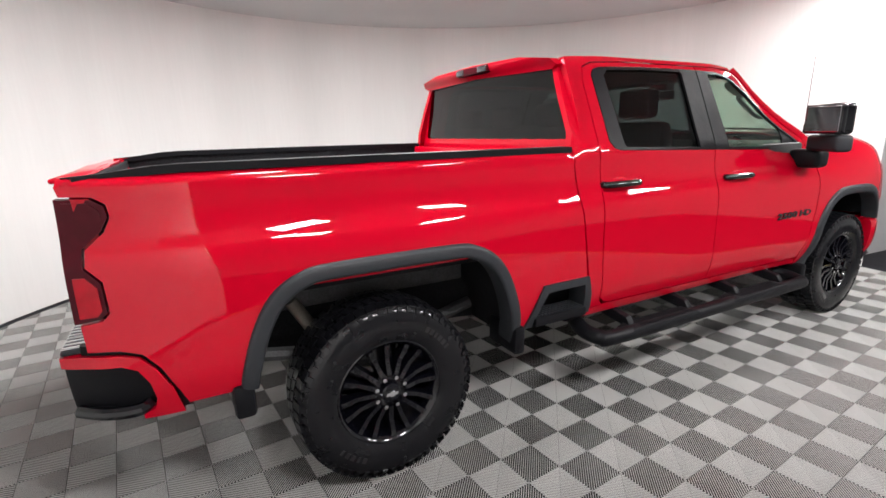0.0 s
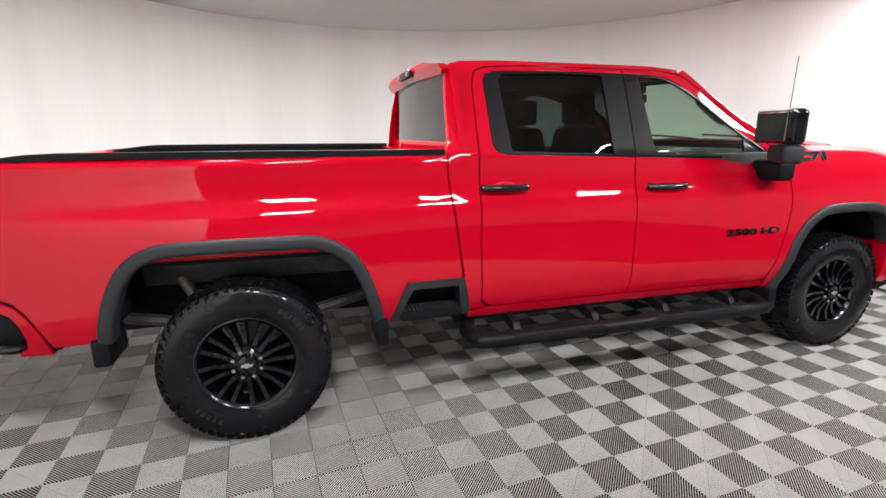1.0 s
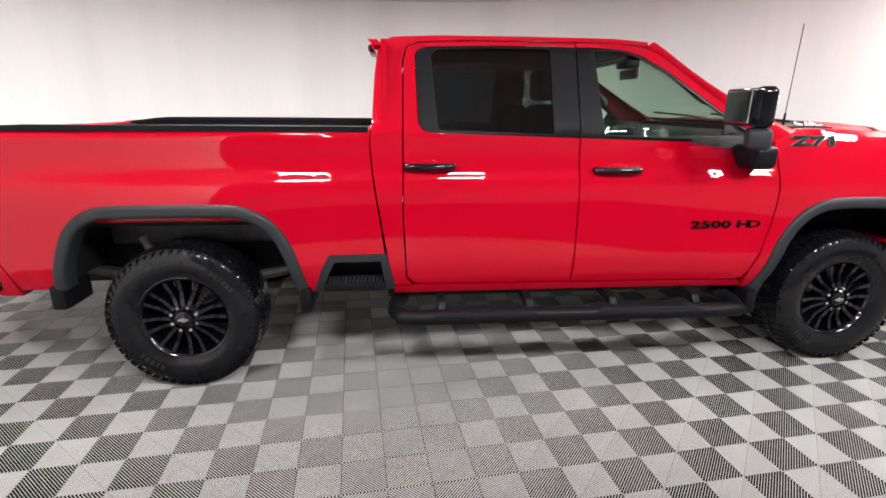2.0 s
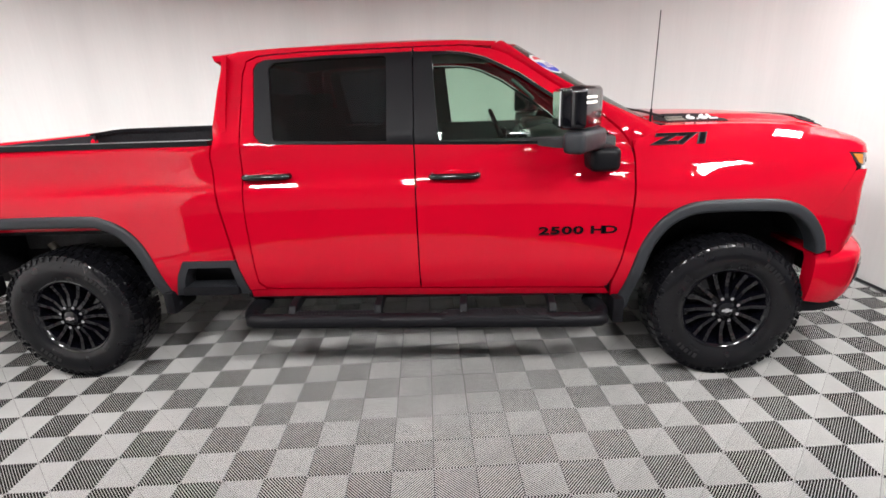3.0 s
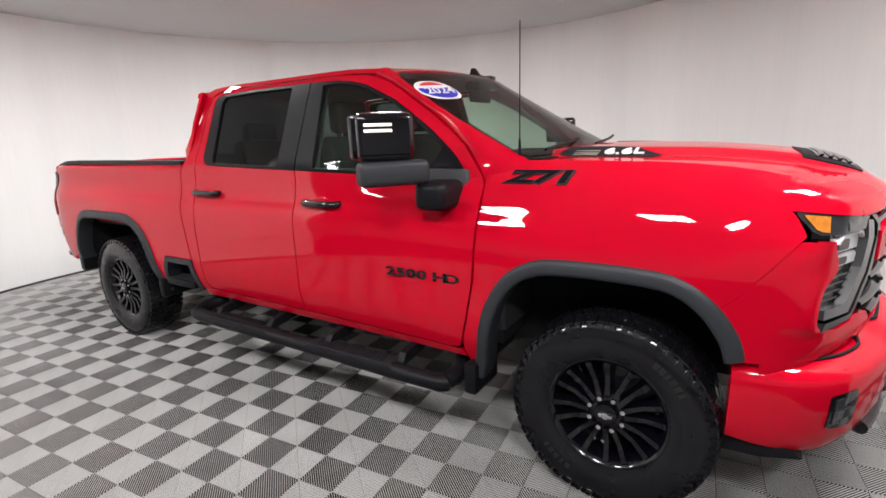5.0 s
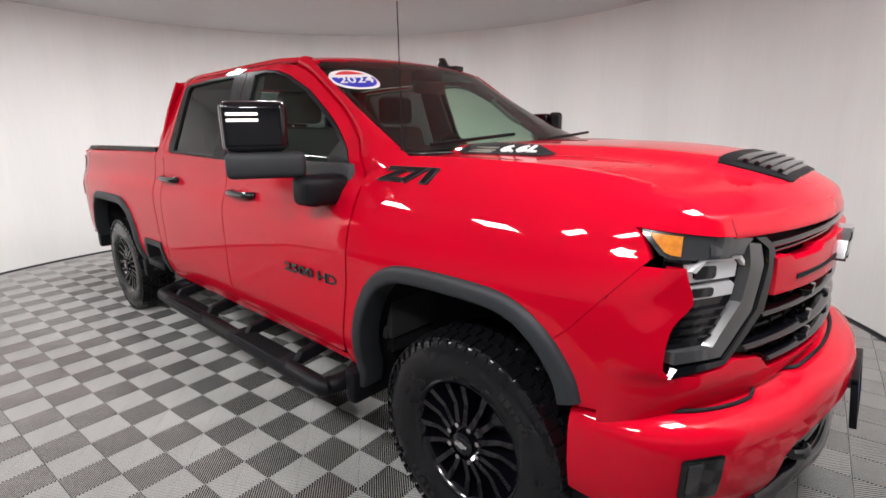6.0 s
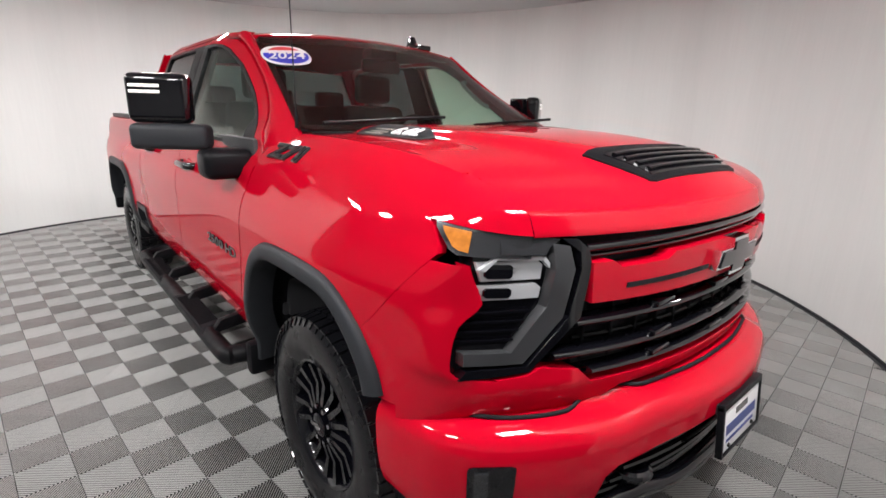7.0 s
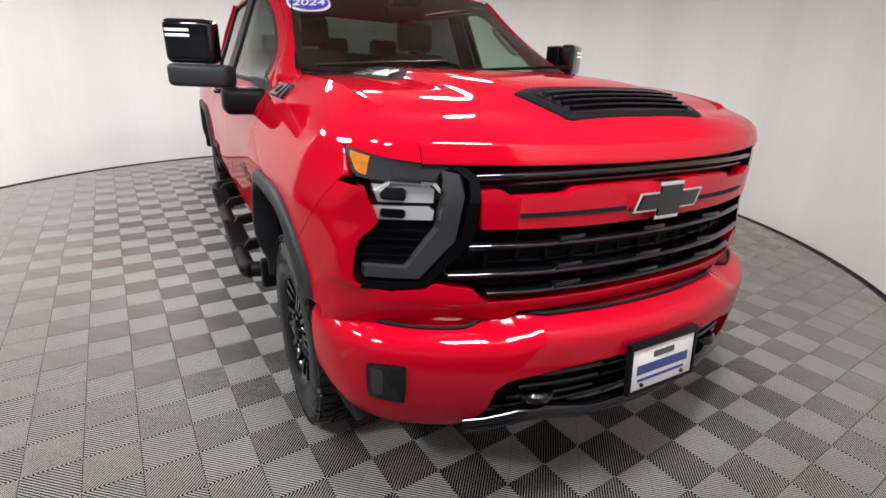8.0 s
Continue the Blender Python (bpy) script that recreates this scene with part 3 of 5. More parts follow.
for side in (-1, 1):
    lamp = under(plate("tail_lamp", LAMP_SIDE, flank(side, 0.004), TAIL_DARK, truck, 0.05, 0.05, "smoked dark red tail lamp"))
    under(plate("lens", [(-1.0747, 1.012), (-1.0239, 1.015), (-1.0075, 1.035), (-1.0107, 1.115), (-1.0419, 1.150), (-1.0747, 1.150)], flank(side, 0.009), TAIL, lamp, 0.006))
    under(plate("lens", [(-1.0747, 1.275), (-1.005, 1.295), (-0.9722, 1.325), (-0.9722, 1.36), (-1.0009, 1.386), (-1.0747, 1.390)], flank(side, 0.008), TAIL_DARK, lamp, 0.006))
    under(plate("rear_face", [(side * 0.845, 1.0), (side * 0.955, 1.0), (side * 0.945, 1.18), (side * 0.950, 1.40), (side * 0.845, 1.41)], tail, TAIL, lamp, 0.05, label="red lamp lens"))

    # corner of the rear bumper, with a step pocket and a ribbed pad on top
    def corner(out, s=side):
        return lambda x, z, d: (x, s * (half_width(max(x, -1.10), z) + out - d - (2.0 * (-1.0 - x) ** 2 if x < -1.0 else 0)), z)
    bump = under(plate("bumper_corner", [(-0.818, 0.595), (-0.8312, 0.66), (-0.8426, 0.71), (-0.8861, 0.795), (-0.9271, 0.843), (-0.9886, 0.862), (-1.0952, 0.866), (-1.169, 0.862), (-1.169, 0.825), (-0.9886, 0.822), (-0.941, 0.80), (-0.9107, 0.745), (-0.8984, 0.68), (-0.9107, 0.635), (-0.9517, 0.612), (-0.9517, 0.592)],
                 corner(-0.002), RED, truck, 0.05, 0.04))
    under(plate("corner_step", [(-1.169, 0.83), (-0.9804, 0.828), (-0.9353, 0.80), (-0.905, 0.745), (-0.8927, 0.68), (-0.905, 0.63), (-0.9558, 0.605), (-1.1608, 0.60)], corner(-0.045), PLASTIC, bump, 0.05, label="black step pocket"))
    under(part("step_tread", tube_bm(smooth_path([(-0.927, side * 0.955, 0.645), (-0.964, side * 0.975, 0.632), (-1.06, side * 0.950, 0.632), (-1.150, side * 0.885, 0.636)]), 0.024, 10), PIANO, bump))
    under(plate("bumper_seal", [(-0.79, 0.61), (-0.8246, 0.72), (-0.8656, 0.81), (-0.9148, 0.875), (-0.9804, 0.895), (-1.1034, 0.90), (-1.1034, 0.85), (-0.9886, 0.84), (-0.923, 0.82), (-0.8656, 0.74), (-0.8328, 0.61)], corner(-0.022), PLASTIC, bump, 0.03))
    under(part("step_pad", box_bm(-1.165, -1.0, side * 0.55, side * 0.925, 0.866, 0.885, 0.008), TRIM, bump))
    bm = bmesh.new()
    for i in range(10):
        box_bm(-1.162, -1.02, side * (0.60 + i * 0.033), side * (0.616 + i * 0.033), 0.884, 0.892, 0.003, 1, bm)
    under(part("pad_ribs", bm, CHROME, bump, "bright worn ribs", smooth=False))
rear_bumper = under(part("rear_bumper", box_bm(-1.175, -1.08, -0.70, 0.70, 0.62, 0.865, 0.03), RED, truck))
under(part("hitch", box_bm(-1.17, -0.95, -0.06, 0.06, 0.52, 0.60, 0.006), DARK, rear_bumper))

# ---- cab roof, screens ----
roof_line = table([(1.13, 1.975), (1.25, 2.013), (1.6, 2.034), (2.1, 2.04), (2.5, 2.03), (2.8, 1.997), (2.9, 1.972)])


def roof(x, y, d):
    return (x, y, roof_line(x) - 0.055 * (abs(y) / 0.72) ** 2.4 - d)


under(plate("roof", [(2.90, 0.0), (2.885, -0.3), (2.84, -0.55), (2.785, -0.705), (2.5, -0.735), (1.6, -0.742), (1.3, -0.715), (1.15, -0.67), (1.12, -0.5), (1.11, 0.0), (1.12, 0.5), (1.15, 0.67), (1.3, 0.715), (1.6, 0.742), (2.5, 0.735), (2.785, 0.705), (2.84, 0.55), (2.885, 0.3)], roof, RED, truck, 0.02))
under(plate("headliner", [(2.82, -0.55), (2.5, -0.68), (1.3, -0.66), (1.16, -0.6), (1.16, 0.6), (1.3, 0.66), (2.5, 0.68), (2.82, 0.55)], lambda x, y, d: (x, y, roof_line(x) - 0.055 * (abs(y) / 0.72) ** 2.4 - 0.045 + d), LINER, truck, 0.015, 0.2))
fin = under(part("aerial_fin", prism_bm([(2.62, 2.0), (2.80, 1.985), (2.79, 2.005), (2.72, 2.025), (2.685, 2.075), (2.655, 2.075), (2.64, 2.03)], "y", 0.405, 0.445, 0.008), PIANO, truck))
under(part("fin_base", box_bm(2.60, 2.83, 0.38, 0.47, 1.975, 2.008, 0.008), PIANO, fin))


def screen(u, v, d):
    """Windscreen, u across from -1 to 1, v up from 0 to 1."""
    bow = 4 * v * (1 - v)
    return (3.70 - 0.80 * v - 0.12 * u * u - 0.055 * bow * u ** 6 - 0.5 * d, u * (0.84 - 0.13 * v - 0.028 * bow), 1.50 + 0.48 * v - 0.028 * u * u * v - 0.85 * d)


windscreen = under(plate("windscreen", [(-0.92, 0.0), (0.92, 0.0), (0.965, 0.03), (0.98, 0.08), (0.975, 0.93), (0.94, 0.985), (-0.94, 0.985), (-0.975, 0.93), (-0.98, 0.08), (-0.965, 0.03)], screen, PANE_SCREEN, truck, 0.006, 0.12, "greenish laminated glass"))
for band in ([(-0.92, 0.0), (0.92, 0.0), (0.965, 0.03), (0.975, 0.05), (-0.975, 0.05), (-0.965, 0.03)], [(-0.975, 0.91), (0.975, 0.91), (0.94, 0.985), (-0.94, 0.985)], [(-0.98, 0.06), (-0.945, 0.06), (-0.94, 0.92), (-0.975, 0.92)], [(0.945, 0.06), (0.98, 0.06), (0.975, 0.92), (0.94, 0.92)]):
    under(plate("black_border", band, lambda u, v, d: screen(u, v, d + 0.008), PIANO, windscreen, 0.002, 0.15))
CUT = [(2.69, 1.940, 1.03), (2.79, 1.902, 0.955), (2.876, 1.850, 0.86), (2.98, 1.780, 0.71), (3.096, 1.705, 0.55), (3.20, 1.631, 0.40), (3.308, 1.554, 0.25), (3.384, 1.484, 0.10), (3.430, 1.425, 0.0), (3.449, 1.37, -0.06)]
for side in (-1, 1):
    # the windscreen pillar: a rounded strip from the door's cut line to the edge of the glass
    bm = bmesh.new()
    rows = []
    for k, (x, z, v) in enumerate(CUT):
        a = Vector((x, side * (half_width(x, z) - (0.03 if k == len(CUT) - 1 else 0.0)), z))
        b = Vector(screen(side * 0.985, v, 0.0))
        out = Vector((0.1, side * 0.75, 0.65))
        rows.append([bm.verts.new(p) for p in [a - out * 0.03] + [a.lerp(b, q) + out * (0.022 * 4 * q * (1 - q)) for q in (0, 0.2, 0.4, 0.6, 0.8, 1.0)] + [b - out * 0.03]])
    for p, q in zip(rows, rows[1:]):
        for k in range(len(p) - 1):
            bm.faces.new((p[k], p[k + 1], q[k + 1], q[k]))
    under(part("windscreen_pillar", bm, RED, truck, angle=40))


def back_light(y, z, d):
    return (1.115 - 0.02 * (abs(y) / 0.7) ** 2 * -1 + 0.03 * (z - 1.5) + d, y, z)


rear_window = under(plate("rear_window", across([(0, 1.53), (-0.825, 1.53), (-0.84, 1.548), (-0.742, 1.885), (-0.715, 1.902), (0, 1.918)]), back_light, PANE_REAR, truck, 0.006, 0.15, "dark tinted rear glass"))
under(plate("cab_back", [(-0.95, 0.9), (0.95, 0.9), (0.95, 1.49), (0.90, 1.533), (-0.90, 1.533), (-0.95, 1.49)], back_light, RED, truck, 0.03, 0.15))
for side in (-1, 1):
    under(plate("pillar", [(side * 0.832, 1.528), (side * 0.945, 1.528), (side * 0.872, 1.75), (side * 0.785, 1.955), (side * 0.725, 1.915), (side * 0.748, 1.885), (side * 0.846, 1.55)], back_light, RED, truck, 0.03, 0.1))
spoiler = under(plate("roof_lip", across([(0, 1.920), (-0.735, 1.902), (-0.782, 1.922), (-0.755, 1.955), (-0.5, 1.99), (0, 2.002)]), lambda y, z, d: (1.125 - 0.055 * bump_at(z, 1.985, 0.06) + d, y, z), RED, truck, 0.05, 0.04))
lamp = under(part("brake_light", box_bm(1.055, 1.10, -0.19, 0.19, 1.945, 1.993, 0.01), TAIL_DARK, spoiler, "smoked high brake lamp"))
for y in (-0.135, 0.135):
    under(part("cargo_lens", box_bm(1.05, 1.07, y - 0.05, y + 0.05, 1.951, 1.987, 0.006), SATIN, spoiler))

# ---- hood with vent and engine badge ----
hood_line = table([(3.45, 1.520), (3.8, 1.527), (4.1, 1.522), (4.4, 1.508), (4.65, 1.480), (4.76, 1.452), (4.85, 1.414), (4.92, 1.371), (4.952, 1.348), (4.982, 1.320)])


def hood(x, y, d):
    """Hood skin: a raised middle with a crease on each side that runs from the badge to the vent, and a lip that turns down at the front."""
    drop = 0.26 * (abs(y) / 0.93) ** 2.2
    xx = min(x + drop * max(0.0, min(1.0, (x - 4.2) / 0.5)), 4.982)
    flat = 1 - ease((xx - 4.74) / 0.20)
    crease = 0.56 - 0.19 * max(0.0, x - 3.7)
    ridge = (0.036 / (1 + math.exp((abs(y) - crease) / 0.026)) - 0.022) * flat
    return (x, y, hood_line(xx) - 0.014 * flat - 0.012 * (abs(y) / 0.82) ** 2.2 * flat + ridge - d)


def hood_edge(y):
    return 4.952 - 0.26 * (abs(y) / 0.93) ** 2.2


LIP_Y = 0.775      # where the hood ends and the fender's front begins
LIP_TOP = shoulder_line(4.58) - 0.001


def front_x(z):
    """How far forward the hood and its lip reach at the height z, at the line where they meet the fender."""
    if z <= 1.348:
        return hood_edge(LIP_Y) + (0.026 if z < 1.29 else 0.008 + 0.018 * (1.338 - z) / 0.048 if z < 1.338 else 0.008 * (1.348 - z) / 0.010)
    lo, hi = 4.3, hood_edge(LIP_Y)
    for _ in range(30):
        mid = (lo + hi) / 2
        lo, hi = (mid, hi) if hood(mid, LIP_Y, 0)[2] > z else (lo, mid)
    return lo


def corner(side, out=0.0):
    """The front corner of the fender: u runs from the flank (0) round to the hood's shut line (1), v is the height."""
    def surface(u, v, d):
        z = min(max(v, 1.22), LIP_TOP)
        a = Vector((4.58, half_width(4.58, z), 0))
        ta = (Vector((4.58, half_width(4.58, z), 0)) - Vector((4.56, half_width(4.56, z), 0))).normalized()
        b = Vector((front_x(z), LIP_Y, 0))
        tb = Vector((-0.42, 0.91, 0))
        h = (b - a).length * 0.40
        p1, p2 = a + ta * h, b + tb * h
        p = a * (1 - u) ** 3 + p1 * 3 * u * (1 - u) ** 2 + p2 * 3 * u * u * (1 - u) + b * u ** 3
        t = (p1 - a) * (1 - u) ** 2 + (p2 - p1) * 2 * u * (1 - u) + (b - p2) * u * u
        n = Vector((-t.y, t.x, 0)).normalized() * -1
        if n.x + n.y < 0:
            n = -n
        p = p + n * (out - d)
        return (p.x, side * p.y, v)
    return surface


front = [(hood_edge(y), y) for y in [-LIP_Y + 0.0775 * k for k in range(10)]]
HOOD = [(3.64, 0.0), (3.61, -0.4), (3.53, -0.80), (3.56, -0.826), (4.2, -0.826), (4.5, -0.825), (4.576, -0.822), (front_x(LIP_TOP) + 0.004, -LIP_Y)] + front + [(hood_edge(0.0), 0.0)]
HOOD = HOOD + [(x, -y) for x, y in reversed(HOOD) if abs(y) > 0.01]
bonnet = under(plate("hood", HOOD, hood, RED, truck, 0.016, 0.03))
bm = bmesh.new()
rows = []
for k in range(63):
    y = -LIP_Y + 0.002 + (2 * LIP_Y - 0.004) * k / 62
    x = hood_edge(y)
    rows.append([bm.verts.new((x + dx, y, z)) for dx, z in ((-0.012, 1.3555), (-0.001, 1.3475), (0.005, 1.3425), (0.009, 1.336), (0.014, 1.322), (0.021, 1.305), (0.0255, 1.292), (0.0245, 1.287), (0.018, 1.285), (-0.03, 1.285))])
for p, q in zip(rows, rows[1:]):
    for k in range(len(p) - 1):
        bm.faces.new((p[k], q[k], q[k + 1], p[k + 1]))
under(part("hood_lip", bm, RED, bonnet, angle=60))
under(plate("cowl", [(3.50, -0.80), (3.56, -0.4), (3.58, 0), (3.56, 0.4), (3.50, 0.80), (3.66, 0.80), (3.74, 0), (3.66, -0.80)], lambda x, y, d: (x, y, 1.49 - d), PLASTIC, truck, 0.03))
for y0, y1 in ((-0.75, -0.05), (0.1, 0.8)):
    w = under(part("wiper", tube_bm([(3.665, y0, 1.525), (3.655, (y0 + y1) / 2, 1.545), (3.60, y1, 1.56)], 0.008, 8), PLASTIC, windscreen))
vent = under(plate("hood_vent", [(4.645, -0.37), (4.70, -0.358), (4.79, -0.335), (4.845, -0.315), (4.855, -0.29), (4.862, 0.0), (4.855, 0.29), (4.845, 0.315), (4.79, 0.335), (4.70, 0.358), (4.645, 0.37), (4.640, 0.34), (4.632, 0.0), (4.640, -0.34)], lambda x, y, d: (x, y, hood(x, y, 0)[2] + 0.006 - d), PLASTIC, bonnet, 0.02, 0.04, "matt black hood vent"))
under(plate("vent_mouth", [(4.69, -0.325), (4.832, -0.282), (4.838, 0.0), (4.832, 0.282), (4.69, 0.325), (4.684, 0.0)], lambda x, y, d: (x, y, hood(x, y, 0)[2] + 0.0085 - d), PIANO, bonnet, 0.006, 0.05))
for k in range(4):
    x = 4.712 + k * 0.033
    w = 0.305 - 0.3 * (x - 4.70)
    pts = [(x + 0.005 * (1 - (y / 0.3) ** 2), y, hood(x, y, 0)[2] + 0.012) for y in [-w + 2 * w * i / 8 for i in range(9)]]
    under(part("vent_slat", tube_bm(pts, 0.0085, 8, 0.6), PIANO, bonnet, "gloss black slat"))
for side in (-1, 1):
    badge = under(plate("engine_badge", [(3.67, side * 0.58), (3.71, side * 0.46), (4.00, side * 0.46), (4.12, side * 0.53), (4.10, side * 0.61), (3.74, side * 0.64)], lambda x, y, d: (x, y, hood(x, y, 0)[2] + 0.004 - d), MATT, bonnet, 0.02, 0.03, "black badge insert"))
    if side < 0:
        z = hood(3.97, -0.55, 0)[2] + 0.014
        under(lettering("writing", "6.6L", 0.105, WHITE, bonnet, Matrix.Translation((3.965, -0.545, z)) @ Matrix.Rotation(radians(17), 4, "X"), 0.003, 1.0, bold=0.0015))
        for k in range(3):
            zz = hood(3.80, -0.60 + 0.028 * k, 0)[2]
            under(part("bar_print", box_bm(3.745, 3.855, -0.605 + 0.028 * k, -0.588 + 0.028 * k, zz + 0.002, zz + 0.008, 0), RUST, bonnet, smooth=False))

# ---- front: grille, lamps, bumper ----
grille = under(plate("grille", across([(0, 0.88), (-0.585, 0.872), (-0.63, 0.915), (-0.735, 0.93), (-0.65, 1.06), (-0.64, 1.285), (-0.3, 1.29), (0, 1.292)]), nose(-0.075), DARK, truck, 0.03, 0.08, "gloss black grille with a red cross bar"))
BAR = [(0, 1.105), (-0.30, 1.105), (-0.615, 1.104), (-0.625, 1.215), (-0.565, 1.218), (-0.535, 1.198), (-0.37, 1.203), (-0.34, 1.222), (-0.20, 1.226), (0, 1.228)]
SLOT = [(-0.515, 1.138), (-0.16, 1.144), (-0.16, 1.158), (-0.515, 1.152)]
under(plate("cross_bar", across(BAR), nose(0.006), RED, grille, 0.05, 0.05, "red painted cross bar"))
for sl in (SLOT, mirrored(SLOT)):
    under(plate("slot", sl, nose(0.009), DARK, grille, 0.01))
pts = [(nose_line(1.275) - 0.008 - 0.27 * (abs(y) / 0.93) ** 2.3, y, 1.268 - 0.016 * (abs(y) / 0.63) ** 2) for y in [-0.63 + 0.07 * i for i in range(19)]]
under(part("top_bar", tube_bm(pts, 0.010, 12), PIANO, grille))
under(part("top_bar", tube_bm([(x - 0.012, y, z - 0.026) for x, y, z in pts], 0.006, 10), PIANO, grille))
for z0, h, y1 in ((1.045, 0.030, 0.645), (0.955, 0.030, 0.70), (0.895, 0.026, 0.59)):
    def bar(u, v, d, zz=z0, hh=h):
        lift = 0.008 * (1 - (abs(u) / 0.66) ** 2)
        bulge = math.sqrt(max(0.0, 1 - (v / 1.0) ** 2))
        return (nose_line(zz) - 0.27 * (abs(u) / 0.93) ** 2.3 - 0.035 + 0.04 * bulge - d, u, zz + lift + hh * v * 0.5)
    under(plate("grille_bar", [(-y1, -0.97), (y1, -0.97), (y1, 0.97), (-y1, 0.97)], bar, PIANO, grille, 0.02, 0.08))
    for y in (-0.33, 0.0, 0.33):
        under(part("bar_clip", box_bm(0, 0.05, y - 0.05, y + 0.05, -0.008, 0.008, 0.004), PIANO, grille)).location = (nose_line(z0) - 0.27 * (abs(y) / 0.93) ** 2.3 - 0.05, 0, z0 + 0.022)
for k in range(13):
    y = -0.57 + 0.095 * k
    x = nose_line(1.05) - 0.27 * (abs(y) / 0.93) ** 2.3
    under(part("grille_rib", box_bm(x - 0.09, x - 0.052, y - 0.006, y + 0.006, 0.89, 1.11, 0.002, 1), DARK, grille))
for k in range(6):
    z = 0.905 + k * 0.036
    pts = [(nose_line(z) - 0.27 * (abs(y) / 0.93) ** 2.3 - 0.062, y, z) for y in [-0.6 + 0.1 * i for i in range(13)]]
    under(part("grille_mesh_bar", tube_bm(pts, 0.007, 6), PLASTIC, grille))
TIE = [(-0.155, 1.138), (-0.055, 1.138), (-0.055, 1.108), (0.055, 1.108), (0.055, 1.138), (0.135, 1.138), (0.155, 1.198), (0.055, 1.198), (0.055, 1.228), (-0.055, 1.228), (-0.055, 1.198), (-0.135, 1.198)]
emblem = under(plate("emblem_rim", TIE, nose(0.030), CHROME, grille, 0.04, 0.2, "bright bow-shaped emblem with a black face"))
face = [(u * 0.90, 1.168 + (v - 1.168) * 0.80) for u, v in TIE]
under(plate("emblem_face", face, nose(0.034), PIANO, grille, 0.006, 0.2))

BUMPER_PLAN = smooth_path([(5.085, 0.0, 0), (5.070, 0.20, 0), (5.022, 0.42, 0), (4.945, 0.64, 0), (4.865, 0.80, 0), (4.785, 0.905, 0), (4.690, 0.972, 0), (4.580, 1.005, 0), (4.470, 1.016, 0)], 8)
run = [0.0]
for p, q in zip(BUMPER_PLAN, BUMPER_PLAN[1:]):
    run.append(run[-1] + (q - p).length)
plan_x, plan_y = table(list(zip(run, [p.x for p in BUMPER_PLAN]))), table(list(zip(run, [p.y for p in BUMPER_PLAN])))
bumper_lean = table([(0.40, -0.075), (0.44, -0.040), (0.50, -0.012), (0.58, 0.004), (0.68, 0.010), (0.73, 0.006), (0.757, -0.010), (0.775, -0.040), (0.79, -0.085), (0.82, -0.11)])
RUN_END = run[-1]


def bumper_skin(out):
    """The bumper's skin, laid along its plan: u runs round the corner to the wheel arch, v is the height."""
    def surface(u, v, d):
        a = min(abs(u), RUN_END - 0.001)
        sgn = 1 if u >= 0 else -1
        x, y = plan_x(a), plan_y(a)
        tx, ty = plan_x(a + 0.004) - plan_x(max(a - 0.004, 0)), plan_y(a + 0.004) - plan_y(max(a - 0.004, 0))
        size = math.hypot(tx, ty)
        nx, ny = (ty / size, -tx / size) if a > 0.01 else (1.0, 0.0)
        lift = 0.03 * (1 - ease((a - 0.42) / 0.16))
        o = bumper_lean(v - (lift if v > 0.70 else lift * max(0.0, (v - 0.6) / 0.1))) + out - d
        return (x + nx * o, sgn * (y + ny * o), v)
    return surface


HL = [(-0.884, 1.316), (-0.82, 1.304), (-0.66, 1.284), (-0.628, 1.255), (-0.622, 1.21), (-0.632, 1.06), (-0.762, 0.915), (-0.928, 0.900), (-0.948, 0.92), (-0.932, 1.049), (-0.880, 1.11), (-0.890, 1.185), (-0.884, 1.255)]
DRL = [(-0.915, 0.945), (-0.776, 0.944), (-0.682, 1.066), (-0.664, 1.20), (-0.680, 1.262), (-0.722, 1.270), (-0.715, 1.20), (-0.728, 1.10), (-0.806, 0.978), (-0.915, 0.980)]
GRAY = [(-0.624, 1.21), (-0.632, 1.252), (-0.662, 1.280), (-0.700, 1.282), (-0.655, 1.245), (-0.650, 1.20), (-0.668, 1.07), (-0.768, 0.936), (-0.91, 0.932), (-0.928, 0.906), (-0.762, 0.920), (-0.636, 1.062)]
